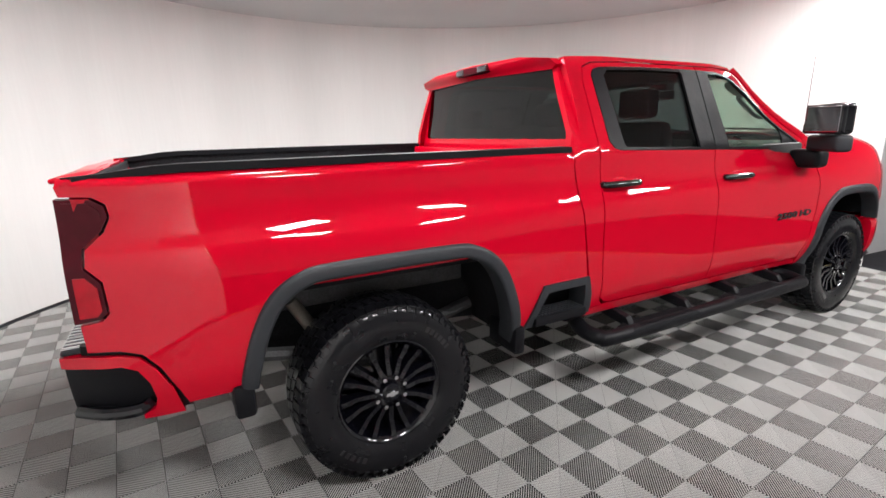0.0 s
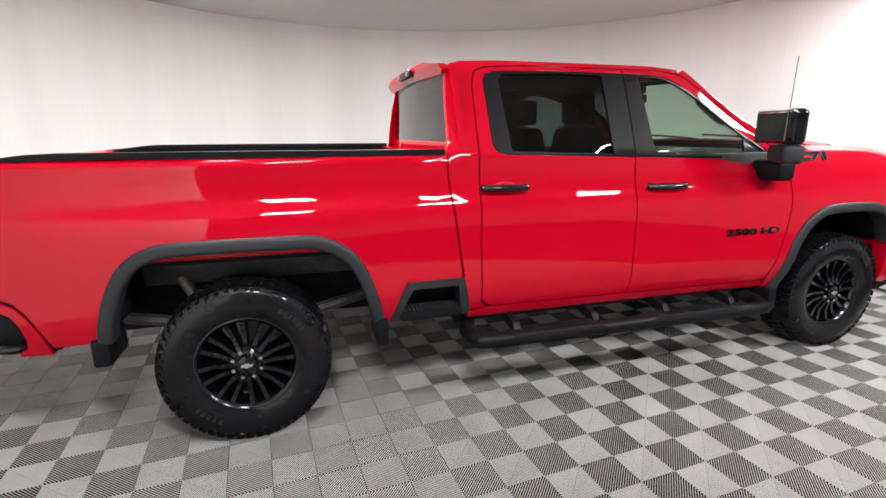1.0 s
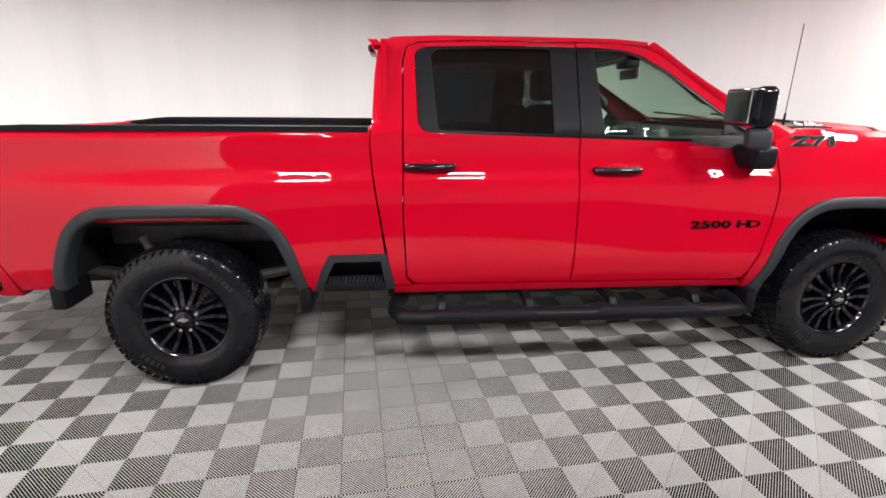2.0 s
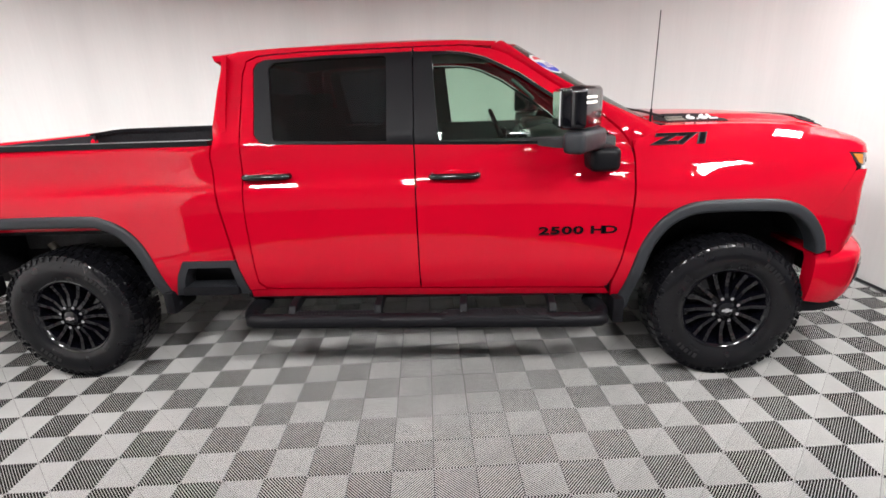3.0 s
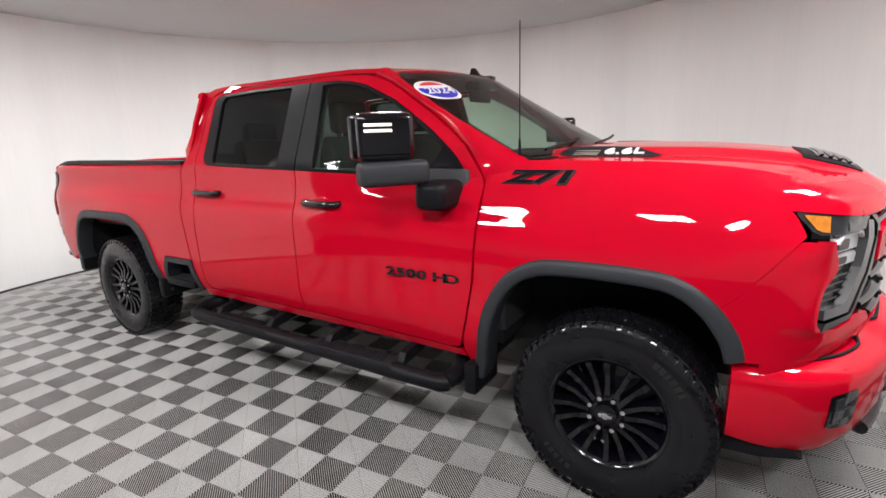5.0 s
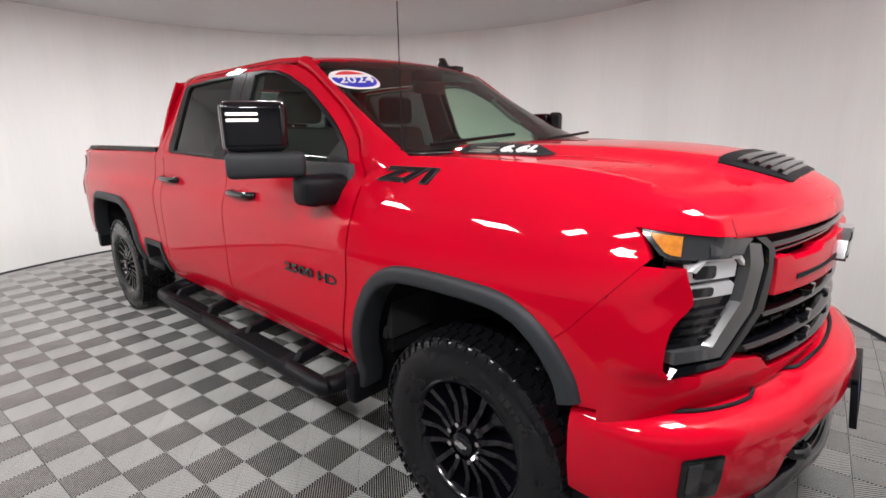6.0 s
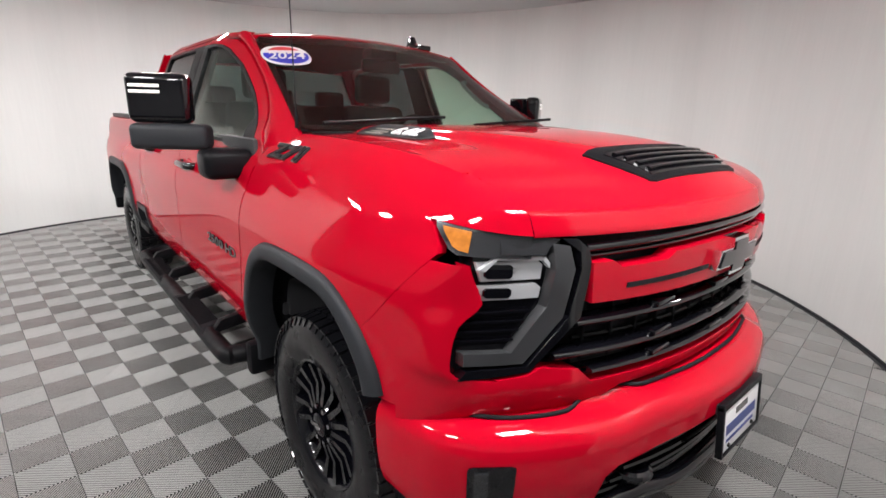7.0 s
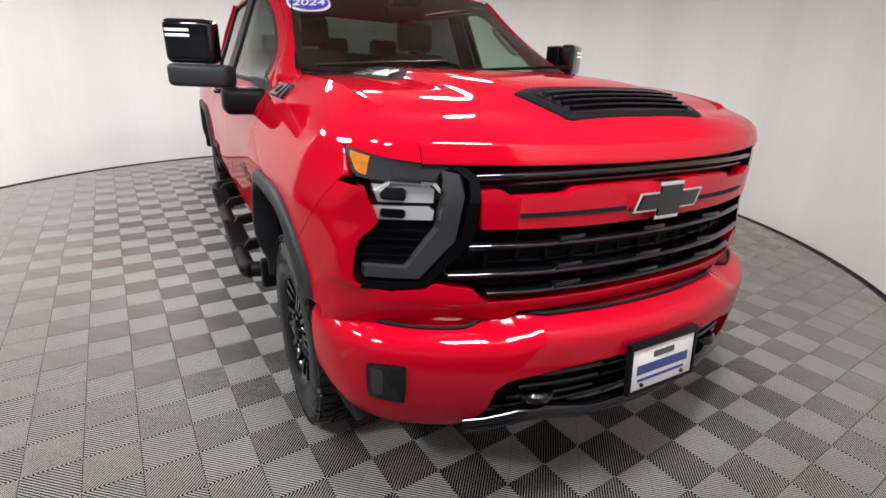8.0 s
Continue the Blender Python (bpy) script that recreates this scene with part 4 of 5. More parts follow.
for side in (-1, 1):
    M = (lambda o: o) if side < 0 else mirrored
    hl = under(plate("headlamp", M(HL), nose(-0.035), PIANO, truck, 0.05, 0.06, "headlamp with stacked projectors and a grey light blade"))
    under(plate("corner_lens", [(0.09, 1.315), (0.5, 1.304), (1.0, 1.290), (1.0, 1.232), (0.62, 1.236), (0.36, 1.238), (0.27, 1.25), (0.11, 1.30)], corner(side, -0.006), SMOKE, hl, 0.02, 0.06, "smoked corner lens"))
    under(plate("amber_side", [(0.17, 1.305), (0.46, 1.298), (0.46, 1.246), (0.36, 1.250), (0.30, 1.258), (0.19, 1.294)], corner(side, -0.003), AMBER, hl, 0.01, 0.06, "amber marker lens"))
    under(plate("light_blade", M(DRL), nose(-0.004), SATIN, hl, 0.03, 0.05, "smoky grey light blade"))
    under(plate("lamp_surround", M(GRAY), nose(0.0), PIANO, hl, 0.04, 0.05))
    under(plate("upper_strip", M([(-0.842, 1.245), (-0.74, 1.240), (-0.728, 1.262), (-0.70, 1.280), (-0.80, 1.292), (-0.842, 1.296)]), nose(-0.006), SMOKE, hl, 0.02, 0.05, "smoked upper lens"))
    under(plate("bright_bracket", M([(-0.842, 1.240), (-0.735, 1.235), (-0.722, 1.218), (-0.722, 1.205), (-0.740, 1.226), (-0.846, 1.229), (-0.872, 1.20), (-0.884, 1.205)]), nose(-0.014), REFLECTOR, hl, 0.012, 0.05, "bright reflector bracket"))
    for z0, z1 in ((1.172, 1.222), (1.120, 1.160)):
        mod = under(plate("projector", M([(-0.872, z0), (-0.735, z0 + 0.002), (-0.732, z1 - 0.01), (-0.745, z1 + 0.002), (-0.885, z1)]), nose(-0.026), REFLECTOR, hl, 0.02, 0.05, "bright reflector"))
        under(plate("lens", M([(-0.862, z0 + 0.008), (-0.812, z0 + 0.007), (-0.806, z0 + 0.014), (-0.806, z1 - 0.012), (-0.812, z1 - 0.007), (-0.862, z1 - 0.006), (-0.868, z1 - 0.012), (-0.868, z0 + 0.014)]), nose(-0.020), PIANO, hl, 0.014, 0.05))
    for k in range(4):
        z = 1.005 + 0.026 * k
        under(plate("lamp_fin", M([(-0.925, z), (-0.79 + 0.012 * k, z), (-0.79 + 0.012 * k, z + 0.006), (-0.925, z + 0.006)]), nose(-0.022), PIANO, hl, 0.012, 0.1))
    fog = under(plate("fog_pocket", M(rounded([(-1.000, 0.560), (-0.985, 0.550), (-0.895, 0.548), (-0.880, 0.560), (-0.875, 0.66), (-0.885, 0.688), (-0.985, 0.682), (-1.000, 0.668)], 3)), bumper_skin(0.004), PIANO, truck, 0.05, 0.03, "black fog lamp pocket"))
    under(plate("fog_lens", M([(-0.982, 0.57), (-0.945, 0.569), (-0.945, 0.670), (-0.982, 0.666)]), bumper_skin(0.008), SMOKE, fog, 0.02, 0.03))
    hook = under(part("tow_hook", tube_bm(smooth_path([(4.84, side * 0.38, 0.56), (4.97, side * 0.38, 0.545), (5.01, side * 0.42, 0.545), (4.97, side * 0.47, 0.545), (4.84, side * 0.47, 0.56)]), 0.020, 10), PIANO, truck))

for side in (-1, 1):
    bm = bmesh.new()
    rows = []
    for k in range(25):
        u = k / 24
        low = 1.319 - 0.028 * u
        rows.append([bm.verts.new(corner(side)(u, low + (LIP_TOP - low) * i / 18, 0.0)) for i in range(19)])
        rows[-1].insert(0, bm.verts.new(corner(side)(u, low, 0.03)))
    for p, q in zip(rows, rows[1:]):
        for k in range(len(p) - 1):
            bm.faces.new((p[k], q[k], q[k + 1], p[k + 1]))
    under(part("fender_cap", bm, RED, truck, angle=60))

FASCIA = [(0, 0.838), (-0.48, 0.832), (-0.58, 0.74), (-0.84, 0.74), (-0.84, 0.902), (-0.765, 0.909), (-0.735, 0.926), (-0.628, 0.912), (-0.588, 0.868), (0, 0.878)]
def fascia_skin(y, z, d):
    """The skin over the bumper, set back from its rounded top."""
    return (min(nose_line(z), 4.99) - 0.27 * (abs(y) / 0.93) ** 2.3 - 0.03 * max(0.0, (0.90 - z) / 0.11) ** 2 - d, y, z)


under(plate("front_fascia", across(FASCIA), fascia_skin, RED, truck, 0.05, 0.035))
lamp_side = table([(0.910, -0.925), (0.935, -0.944), (1.049, -0.930), (1.085, -0.905), (1.11, -0.880), (1.15, -0.888), (1.185, -0.902), (1.24, -0.915)])
for side in (-1, 1):
    # rounded corner from the flank to the lamp and the skin over the bumper
    bm = bmesh.new()
    rows = []
    for z in [0.745 + 0.0255 * k for k in range(7)] + [0.912 + 0.0205 * k for k in range(16)]:
        x0 = max(4.55, 4.4608 + (z - 1.0190) * 0.8372)
        ye = 0.84 if z < 0.905 else -lamp_side(z)
        a = Vector((x0, half_width(x0, max(z, 0.785)), z))
        ta = (Vector((x0 + 0.004, half_width(x0 + 0.004, max(z, 0.785)), z)) - a).normalized()
        skin = fascia_skin if z < 0.905 else nose(-0.004)
        b = Vector(skin(ye, z, 0.0))
        tb = (Vector(skin(ye + 0.004, z, 0.0)) - b).normalized()
        h = (b - a).length * 0.42
        p1, p2 = a + ta * h, b + tb * h
        row = []
        for k in range(13):
            t = k / 12
            p = a * (1 - t) ** 3 + p1 * 3 * t * (1 - t) ** 2 + p2 * 3 * t * t * (1 - t) + b * t ** 3
            row.append(bm.verts.new((p.x, side * p.y, z)))
        row.append(bm.verts.new((b.x - 0.05, side * (b.y + 0.004), z)))
        rows.append(row)
    for p, q in zip(rows, rows[1:]):
        for k in range(len(p) - 1):
            bm.faces.new((p[k], p[k + 1], q[k + 1], q[k]))
    under(part("bumper_corner", bm, RED, truck, angle=50))
under(plate("lower_slot", across([(0, 0.800), (-0.48, 0.796), (-0.56, 0.788), (-0.54, 0.815), (-0.48, 0.834), (0, 0.840)]), lambda y, z, d: (4.955 - 0.27 * (abs(y) / 0.93) ** 2.3 - d, y, z), PIANO, truck, 0.03, 0.08))
BUMPER = [(0, 0.683), (-0.19, 0.685), (-0.42, 0.662), (-0.56, 0.632), (-0.60, 0.60), (-0.62, 0.52), (-0.68, 0.445), (-0.74, 0.424), (-1.00, 0.436), (-1.20, 0.452), (-1.33, 0.478), (-1.345, 0.52), (-1.345, 0.735), (-1.335, 0.762), (-1.30, 0.774), (-1.10, 0.780), (-0.90, 0.780), (-0.70, 0.780), (-0.60, 0.797), (-0.50, 0.810), (0, 0.815)]
bumper = under(plate("front_bumper", across(BUMPER), bumper_skin(0.0), RED, truck, 0.09, 0.018))
seam = table([(0, 0.815), (0.5, 0.810), (0.6, 0.797), (0.7, 0.780), (1.1, 0.780), (1.3, 0.774)])
pts = []
for k in range(-44, 45):
    x, y, z = bumper_skin(0.0)(0.028 * k, seam(abs(0.028 * k)), 0.012)
    pts.append((x, y, z + 0.007))
# Dark tube along the joint, drawing the shadow line between fascia and bumper.
under(part("gap_shadow", tube_bm(pts, 0.006, 8), DARK, bumper, "thin dark strip that draws the shadow in the gap over the bumper"))
LEDGE = [(4.58, -0.96), (4.70, -0.935), (4.81, -0.86), (4.93, -0.6), (5.00, -0.3), (5.02, 0.0)]
under(part("bumper_ledge", prism_bm([(4.5, -0.94)] + LEDGE + [(x, -y) for x, y in reversed(LEDGE[:-1])] + [(4.5, 0.94)], "z", 0.735, 0.762), RED, bumper, smooth=False))
for side in (-1, 1):
    under(part("air_dam_end", prism_bm([(4.45, 0.385), (4.58, 0.39), (4.72, 0.425), (4.64, 0.465), (4.46, 0.50)], "y", side * 0.84, side * 0.955, 0.006), PLASTIC, bumper))
intake = under(plate("lower_grille", across([(0, 0.42), (-0.62, 0.43), (-0.585, 0.53), (-0.56, 0.63), (-0.40, 0.68), (0, 0.70)]), nose(-0.06), DARK, truck, 0.03, 0.08))
for k in range(4):
    z = 0.50 + 0.045 * k
    w = 0.56 - 0.03 * k
    pts = [(nose_line(z) - 0.27 * (abs(y) / 0.93) ** 2.3 - 0.03, y, z) for y in [-w + 2 * w * i / 10 for i in range(11)]]
    under(part("lower_bar", tube_bm(pts, 0.011, 8), PIANO, intake))
pts = [(nose_line(0.48) - 0.27 * (abs(y) / 0.93) ** 2.3 + 0.0, y, 0.45 + 0.03 * bump_at(abs(y), 0.43, 0.12)) for y in [-0.66 + 0.066 * i for i in range(21)]]
under(part("skid_bar", tube_bm(pts, 0.030, 12), PIANO, intake, "gloss black lower lip"))
pl = Matrix.Translation((5.110, 0.0, 0.628)) @ Matrix.Rotation(radians(90), 4, "Z") @ Matrix.Rotation(radians(84), 4, "X")
plate_ob = part("number_plate", box_bm(-0.155, 0.155, -0.079, 0.079, -0.004, 0.004, 0.003), WHITE, truck, "white dealer plate with blue print")
plate_ob.data.transform(pl)
under(plate_ob)
for nm, x0, x1, y0, y1, mt in (("print_bar", -0.125, 0.125, -0.022, 0.012, NAVY), ("print_bar", -0.12, 0.11, -0.048, -0.038, NAVY), ("print_shape", -0.05, 0.05, 0.028, 0.050, SATIN)):
    o = part(nm, box_bm(x0, x1, y0, y1, 0.004, 0.0055, 0), mt, plate_ob, smooth=False)
    o.data.transform(pl)
for nm, a in (("plate_frame", (-0.165, 0.165, 0.074, 0.098)), ("plate_frame", (-0.165, -0.152, -0.085, 0.09)), ("plate_frame", (0.152, 0.165, -0.085, 0.09)), ("plate_frame", (-0.165, 0.165, -0.088, -0.077))):
    o = part(nm, box_bm(*a, -0.012, 0.010, 0.003), PLASTIC, plate_ob)
    o.data.transform(pl)
o = part("plate_bracket", box_bm(-0.16, 0.16, 0.060, 0.094, -0.07, -0.010, 0.004), TRIM, plate_ob)
o.data.transform(pl)
for x in (-0.10, 0.10):
    bm = bmesh.new()
    bmesh.ops.create_cone(bm, cap_ends=True, segments=12, radius1=0.008, radius2=0.006, depth=0.006, matrix=pl @ Matrix.Translation((x, -0.062, 0.007)))
    part("screw", bm, PIANO, plate_ob)

# ---- mirrors ----
for side in (-1, 1):
    mirror = under(part("tow_mirror", box_bm(-0.10, 0.0, -0.125, 0.125, -0.098, 0.104, 0.030, 4), PIANO, truck, "black extending towing mirror"))
    turn = Matrix.Translation((3.155, side * 1.25, 1.605)) @ Matrix.Rotation(radians(side * 34), 4, "Z")
    mirror.data.transform(turn)
    outer, inner = (-0.102, 0.02) if side < 0 else (-0.02, 0.102)
    for z in (0.022, 0.046):
        o = part("marker_led", box_bm(-0.006, 0.004, outer, inner, z, z + 0.012, 0.002, 1), LED, mirror, "white marker light")
        o.data.transform(turn)
    under(part("mirror_shell", prism_bm([(2.988, side * 1.315), (3.03, side * 1.325), (3.12, side * 1.20), (3.12, side * 1.095), (2.988, side * 1.095)], "z", 1.515, 1.700, 0.012), PIANO, mirror))
    under(part("glass_face", box_bm(2.980, 2.990, side * 1.110, side * 1.302, 1.528, 1.688, 0.003, 1), CHROME, mirror, "mirror glass"))
    o = part("mirror_arm", box_bm(-0.105, 0.006, -0.128, 0.19, -0.208, -0.100, 0.026, 3) if side < 0 else box_bm(-0.105, 0.006, -0.19, 0.128, -0.208, -0.100, 0.026, 3), TRIM, mirror)
    o.data.transform(turn)
    under(part("mirror_foot", box_bm(3.18, 3.34, side * 0.92, side * 1.13, 1.275, 1.405, 0.035, 3), PLASTIC, mirror))

# ---- aerial, badges, sticker ----
aerial = under(part("aerial", tube_bm([(3.569, -0.822, 1.485), (3.569, -0.823, 1.575)], [0.009, 0.006], 10), PLASTIC, truck))
part("mast", tube_bm([(3.569, -0.823, 1.575), (3.570, -0.825, 1.8), (3.572, -0.828, 2.07)], 0.0025, 8), PLASTIC, aerial)
for side in (-1, 1):
    y = side * (half_width(3.14, 0.95) + 0.003)
    place = Matrix.Translation((3.142, y, 0.945)) @ Matrix.Rotation(radians(90), 4, "X")
    if side > 0:
        place = Matrix.Translation((3.142, y, 0.945)) @ Matrix.Rotation(radians(180), 4, "Z") @ Matrix.Rotation(radians(90), 4, "X")
    for k, ch in enumerate("2500 HD"):
        if ch != " ":
            u = (-0.172, -0.112, -0.052, 0.008, 0, 0.108, 0.172)[k]
            under(lettering("model_letter", ch, 0.060, PIANO, truck, place @ Matrix.Translation((u * 1.05, 0, 0.003)), 0.003, 1.95, bold=0.0018))
    yb = half_width(3.70, 1.405)
    tilt = math.atan2(half_width(3.70, 1.375) - half_width(3.70, 1.435), 0.06)
    yaw = math.atan2(half_width(3.58, 1.405) - half_width(3.84, 1.405), 0.26)
    place = Matrix.Translation((3.715, side * (yb + 0.006), 1.405)) @ (Matrix.Rotation(radians(180), 4, "Z") if side > 0 else Matrix.Identity(4)) @ Matrix.Rotation(yaw * (1 if side < 0 else -1), 4, "Z") @ Matrix.Rotation(radians(90) - tilt, 4, "X")
    slant = Matrix(((1, 0.35, 0, 0), (0, 1, 0, 0), (0, 0, 1, 0), (0, 0, 0, 1)))
    badge = under(lettering("trim_badge", "Z71", 0.088, TRIM, truck, place @ Matrix.Translation((0, 0.014, -0.002)) @ slant, 0.004, 2.0, "black slanted badge letters", bold=0.0065))
    lettering("badge_face", "Z71", 0.088, PIANO, badge, place @ Matrix.Translation((0, 0.014, 0.001)) @ slant, 0.004, 2.0, bold=0.0025)


def on_screen(out):
    def surface(a, b, d):
        u, v = -0.845 + a * 1.30, 0.735 + b * 1.95
        p = Vector(screen(u, v, 0.0))
        n = Vector((0.5, -0.12, 0.85)).normalized()
        return tuple(p + n * (out - d))
    return surface


sticker = under(plate("year_sticker", [(0.115 * (abs(math.cos(t)) ** 0.75) * (1 if math.cos(t) > 0 else -1), 0.058 * (abs(math.sin(t)) ** 0.9) * (1 if math.sin(t) > 0 else -1)) for t in [2 * math.pi * k / 48 for k in range(48)]], on_screen(0.004), WHITE, windscreen, 0.002, 0.05, "white, red and blue year sticker"))
under(plate("sticker_field", [(0.105 * math.cos(t), 0.050 * math.sin(t)) for t in [math.pi * (0.92 + 1.16 * k / 30) for k in range(31)]], on_screen(0.0055), BLUE, windscreen, 0.001, 0.05))
under(plate("sticker_band", [(0.092 * math.cos(t), 0.050 * math.sin(t)) for t in [math.pi * (0.2 + 0.6 * k / 20) for k in range(21)]], on_screen(0.0055), RED_PRINT, windscreen, 0.001, 0.05))
S = on_screen(0.0075)
o, du, dv = Vector(S(0, -0.004, 0)), Vector(S(0.05, -0.004, 0)) - Vector(S(-0.05, -0.004, 0)), Vector(S(0, 0.046, 0)) - Vector(S(0, -0.054, 0))
ex = du.normalized()
ez = ex.cross(dv).normalized()
ey = ez.cross(ex)
place = Matrix((( ex.x, ey.x, ez.x, o.x), (ex.y, ey.y, ez.y, o.y), (ex.z, ey.z, ez.z, o.z), (0, 0, 0, 1)))
under(lettering("year_writing", "2024", 0.092, WHITE, windscreen, place @ Matrix.Translation((0, -0.006, 0)), 0.0008, 0.98, bold=0.0012))

# ---- wheels ----
def build_wheel(name, at, side):
    """A wheel at the hub: tyre with tread blocks and raised bars, black rim of paired spokes, eight nuts."""
    hub = new(name)
    hub.empty_display_size = 0.1
    hub.parent = truck
    hub.matrix_parent_inverse = Matrix.Translation((-1.9, 0, 0))
    hub.location = at
    if side > 0:
        hub.rotation_euler = (0, 0, math.pi)
    prof = [(0.245, -0.118), (0.262, -0.132), (0.30, -0.142), (0.345, -0.143), (0.385, -0.136), (0.408, -0.122), (0.418, -0.105), (0.421, 0.0), (0.418, 0.105), (0.408, 0.122), (0.385, 0.136), (0.34, 0.143), (0.27, 0.135), (0.245, 0.118)]
    tyre = part("tyre", lathe_bm(prof, 72), RUBBER, hub, "black all-terrain tyre with a wet shine", angle=60)
    bm = bmesh.new()
    n = 54
    for k in range(n):
        a0 = 2 * math.pi * k / n
        for j, (y0, y1, off, r) in enumerate(((-0.134, -0.075, 0.0, 0.430), (-0.066, -0.012, 0.5, 0.4315), (-0.002, 0.052, 0.0, 0.4315), (0.062, 0.134, 0.5, 0.430))):
            a = a0 + off * 2 * math.pi / n
            wdt = 0.38 * 2 * math.pi / n
            skew = 0.10 if j in (1, 2) else 0.0
            vs = []
            for rr in (0.412, r):
                for aa, yy in ((a - wdt, y0), (a + wdt, y0), (a + wdt + skew * 0.3, y1), (a - wdt + skew * 0.3, y1)):
                    q = rr - (0.010 if abs(yy) > 0.12 and rr > 0.42 else 0)
                    vs.append(bm.verts.new((q * math.cos(aa), yy, q * math.sin(aa))))
            for f in ((4, 5, 6, 7), (0, 1, 5, 4), (1, 2, 6, 5), (2, 3, 7, 6), (3, 0, 4, 7)):
                bm.faces.new([vs[i] for i in f])
    for k in range(n):
        a = 2 * math.pi * (k + 0.25) / n
        wdt = 0.25 * 2 * math.pi / n
        vs = [bm.verts.new((r * math.cos(b), y, r * math.sin(b))) for r, y in ((0.418, -0.126), (0.388, -0.1405)) for b in (a - wdt, a + wdt)]
        vs += [bm.verts.new((r * math.cos(b), y, r * math.sin(b))) for r, y in ((0.412, -0.112), (0.384, -0.132)) for b in (a - wdt, a + wdt)]
        for f in ((0, 1, 3, 2), (0, 4, 5, 1), (2, 3, 7, 6), (0, 2, 6, 4), (1, 5, 7, 3)):
            bm.faces.new([vs[i] for i in f])
    part("tread", bm, RUBBER, tyre, smooth=False)
    for start, count, step_a in ((0.55, 6, 0.085), (3.85, 5, 0.095)):
        for k in range(count):
            a = start + k * step_a
            half = 0.030 if k % 3 else 0.018
            bm = bmesh.new()
            vs = [bm.verts.new((r * math.cos(b), y, r * math.sin(b))) for y in (-0.1455, -0.138) for r in (0.318, 0.344) for b in (a - half, a + half)]
            for f in ((0, 1, 3, 2), (0, 4, 5, 1), (2, 3, 7, 6), (0, 2, 6, 4), (1, 5, 7, 3)):
                bm.faces.new([vs[i] for i in f])
            part("sidewall_mark", bm, LETTER, tyre, smooth=False)
    rim_prof = [(0.05, -0.05), (0.16, -0.035), (0.215, -0.02), (0.222, -0.09), (0.238, -0.122), (0.248, -0.128), (0.256, -0.124), (0.256, 0.12), (0.22, 0.11), (0.2, 0.0), (0.05, 0.0)]
    rim = part("rim", lathe_bm(rim_prof, 64), RIM, hub, "gloss black alloy rim", angle=40)
    for k in range(8):
        for dlt in (-0.17, 0.17):
            a = 2 * math.pi * k / 8 + 0.2
            e = a + dlt
            p0 = Vector((0.075 * math.cos(a + dlt * 1.2), -0.105, 0.075 * math.sin(a + dlt * 1.2)))
            p1 = Vector((0.232 * math.cos(e), -0.112, 0.232 * math.sin(e)))
            d = (p1 - p0).normalized()
            s = Vector((-d.z, 0, d.x))
            bm = bmesh.new()
            vs = []
            for p, w, y0, y1 in ((p0, 0.014, -0.118, -0.06), ((p0 + p1) / 2, 0.012, -0.102, -0.05), (p1, 0.015, -0.118, -0.06)):
                vs.append([bm.verts.new((q.x, y, q.z)) for q, y in ((p - s * w, y1), (p - s * w * 0.8, y0), (p + s * w * 0.8, y0), (p + s * w, y1))])
            for A, B in zip(vs, vs[1:]):
                for i in range(4):
                    bm.faces.new((A[i], A[(i + 1) % 4], B[(i + 1) % 4], B[i]))
            bm.faces.new(vs[0])
            bm.faces.new(list(reversed(vs[-1])))
            part("spoke", bm, RIM, hub, angle=30)
    part("hub_cap", lathe_bm([(0.0005, -0.138), (0.035, -0.137), (0.046, -0.130), (0.05, -0.10), (0.088, -0.096), (0.092, -0.06), (0.07, -0.04)], 32), RIM, hub)
    part("cap_emblem", prism_bm([(-0.030, -0.007), (-0.010, -0.007), (-0.010, -0.013), (0.010, -0.013), (0.010, -0.007), (0.026, -0.007), (0.030, 0.007), (0.010, 0.007), (0.010, 0.013), (-0.010, 0.013), (-0.010, 0.007), (-0.026, 0.007)], "y", -0.141, -0.136), CHROME, hub, "small bright emblem", smooth=False)
    for k in range(8):
        a = 2 * math.pi * (k + 0.5) / 8
        bm = bmesh.new()
        bmesh.ops.create_cone(bm, cap_ends=True, segments=6, radius1=0.0125, radius2=0.010, depth=0.032, matrix=Matrix.Translation((0.073 * math.cos(a), -0.112, 0.073 * math.sin(a))) @ Matrix.Rotation(radians(90), 4, "X"))
        part("wheel_nut", bm, CHROME, hub, smooth=False)
    return hub


for x in (0.0, BASE):
    for side in (-1, 1):
        build_wheel("wheel", (x, side * 0.875, WHEEL_R), side)

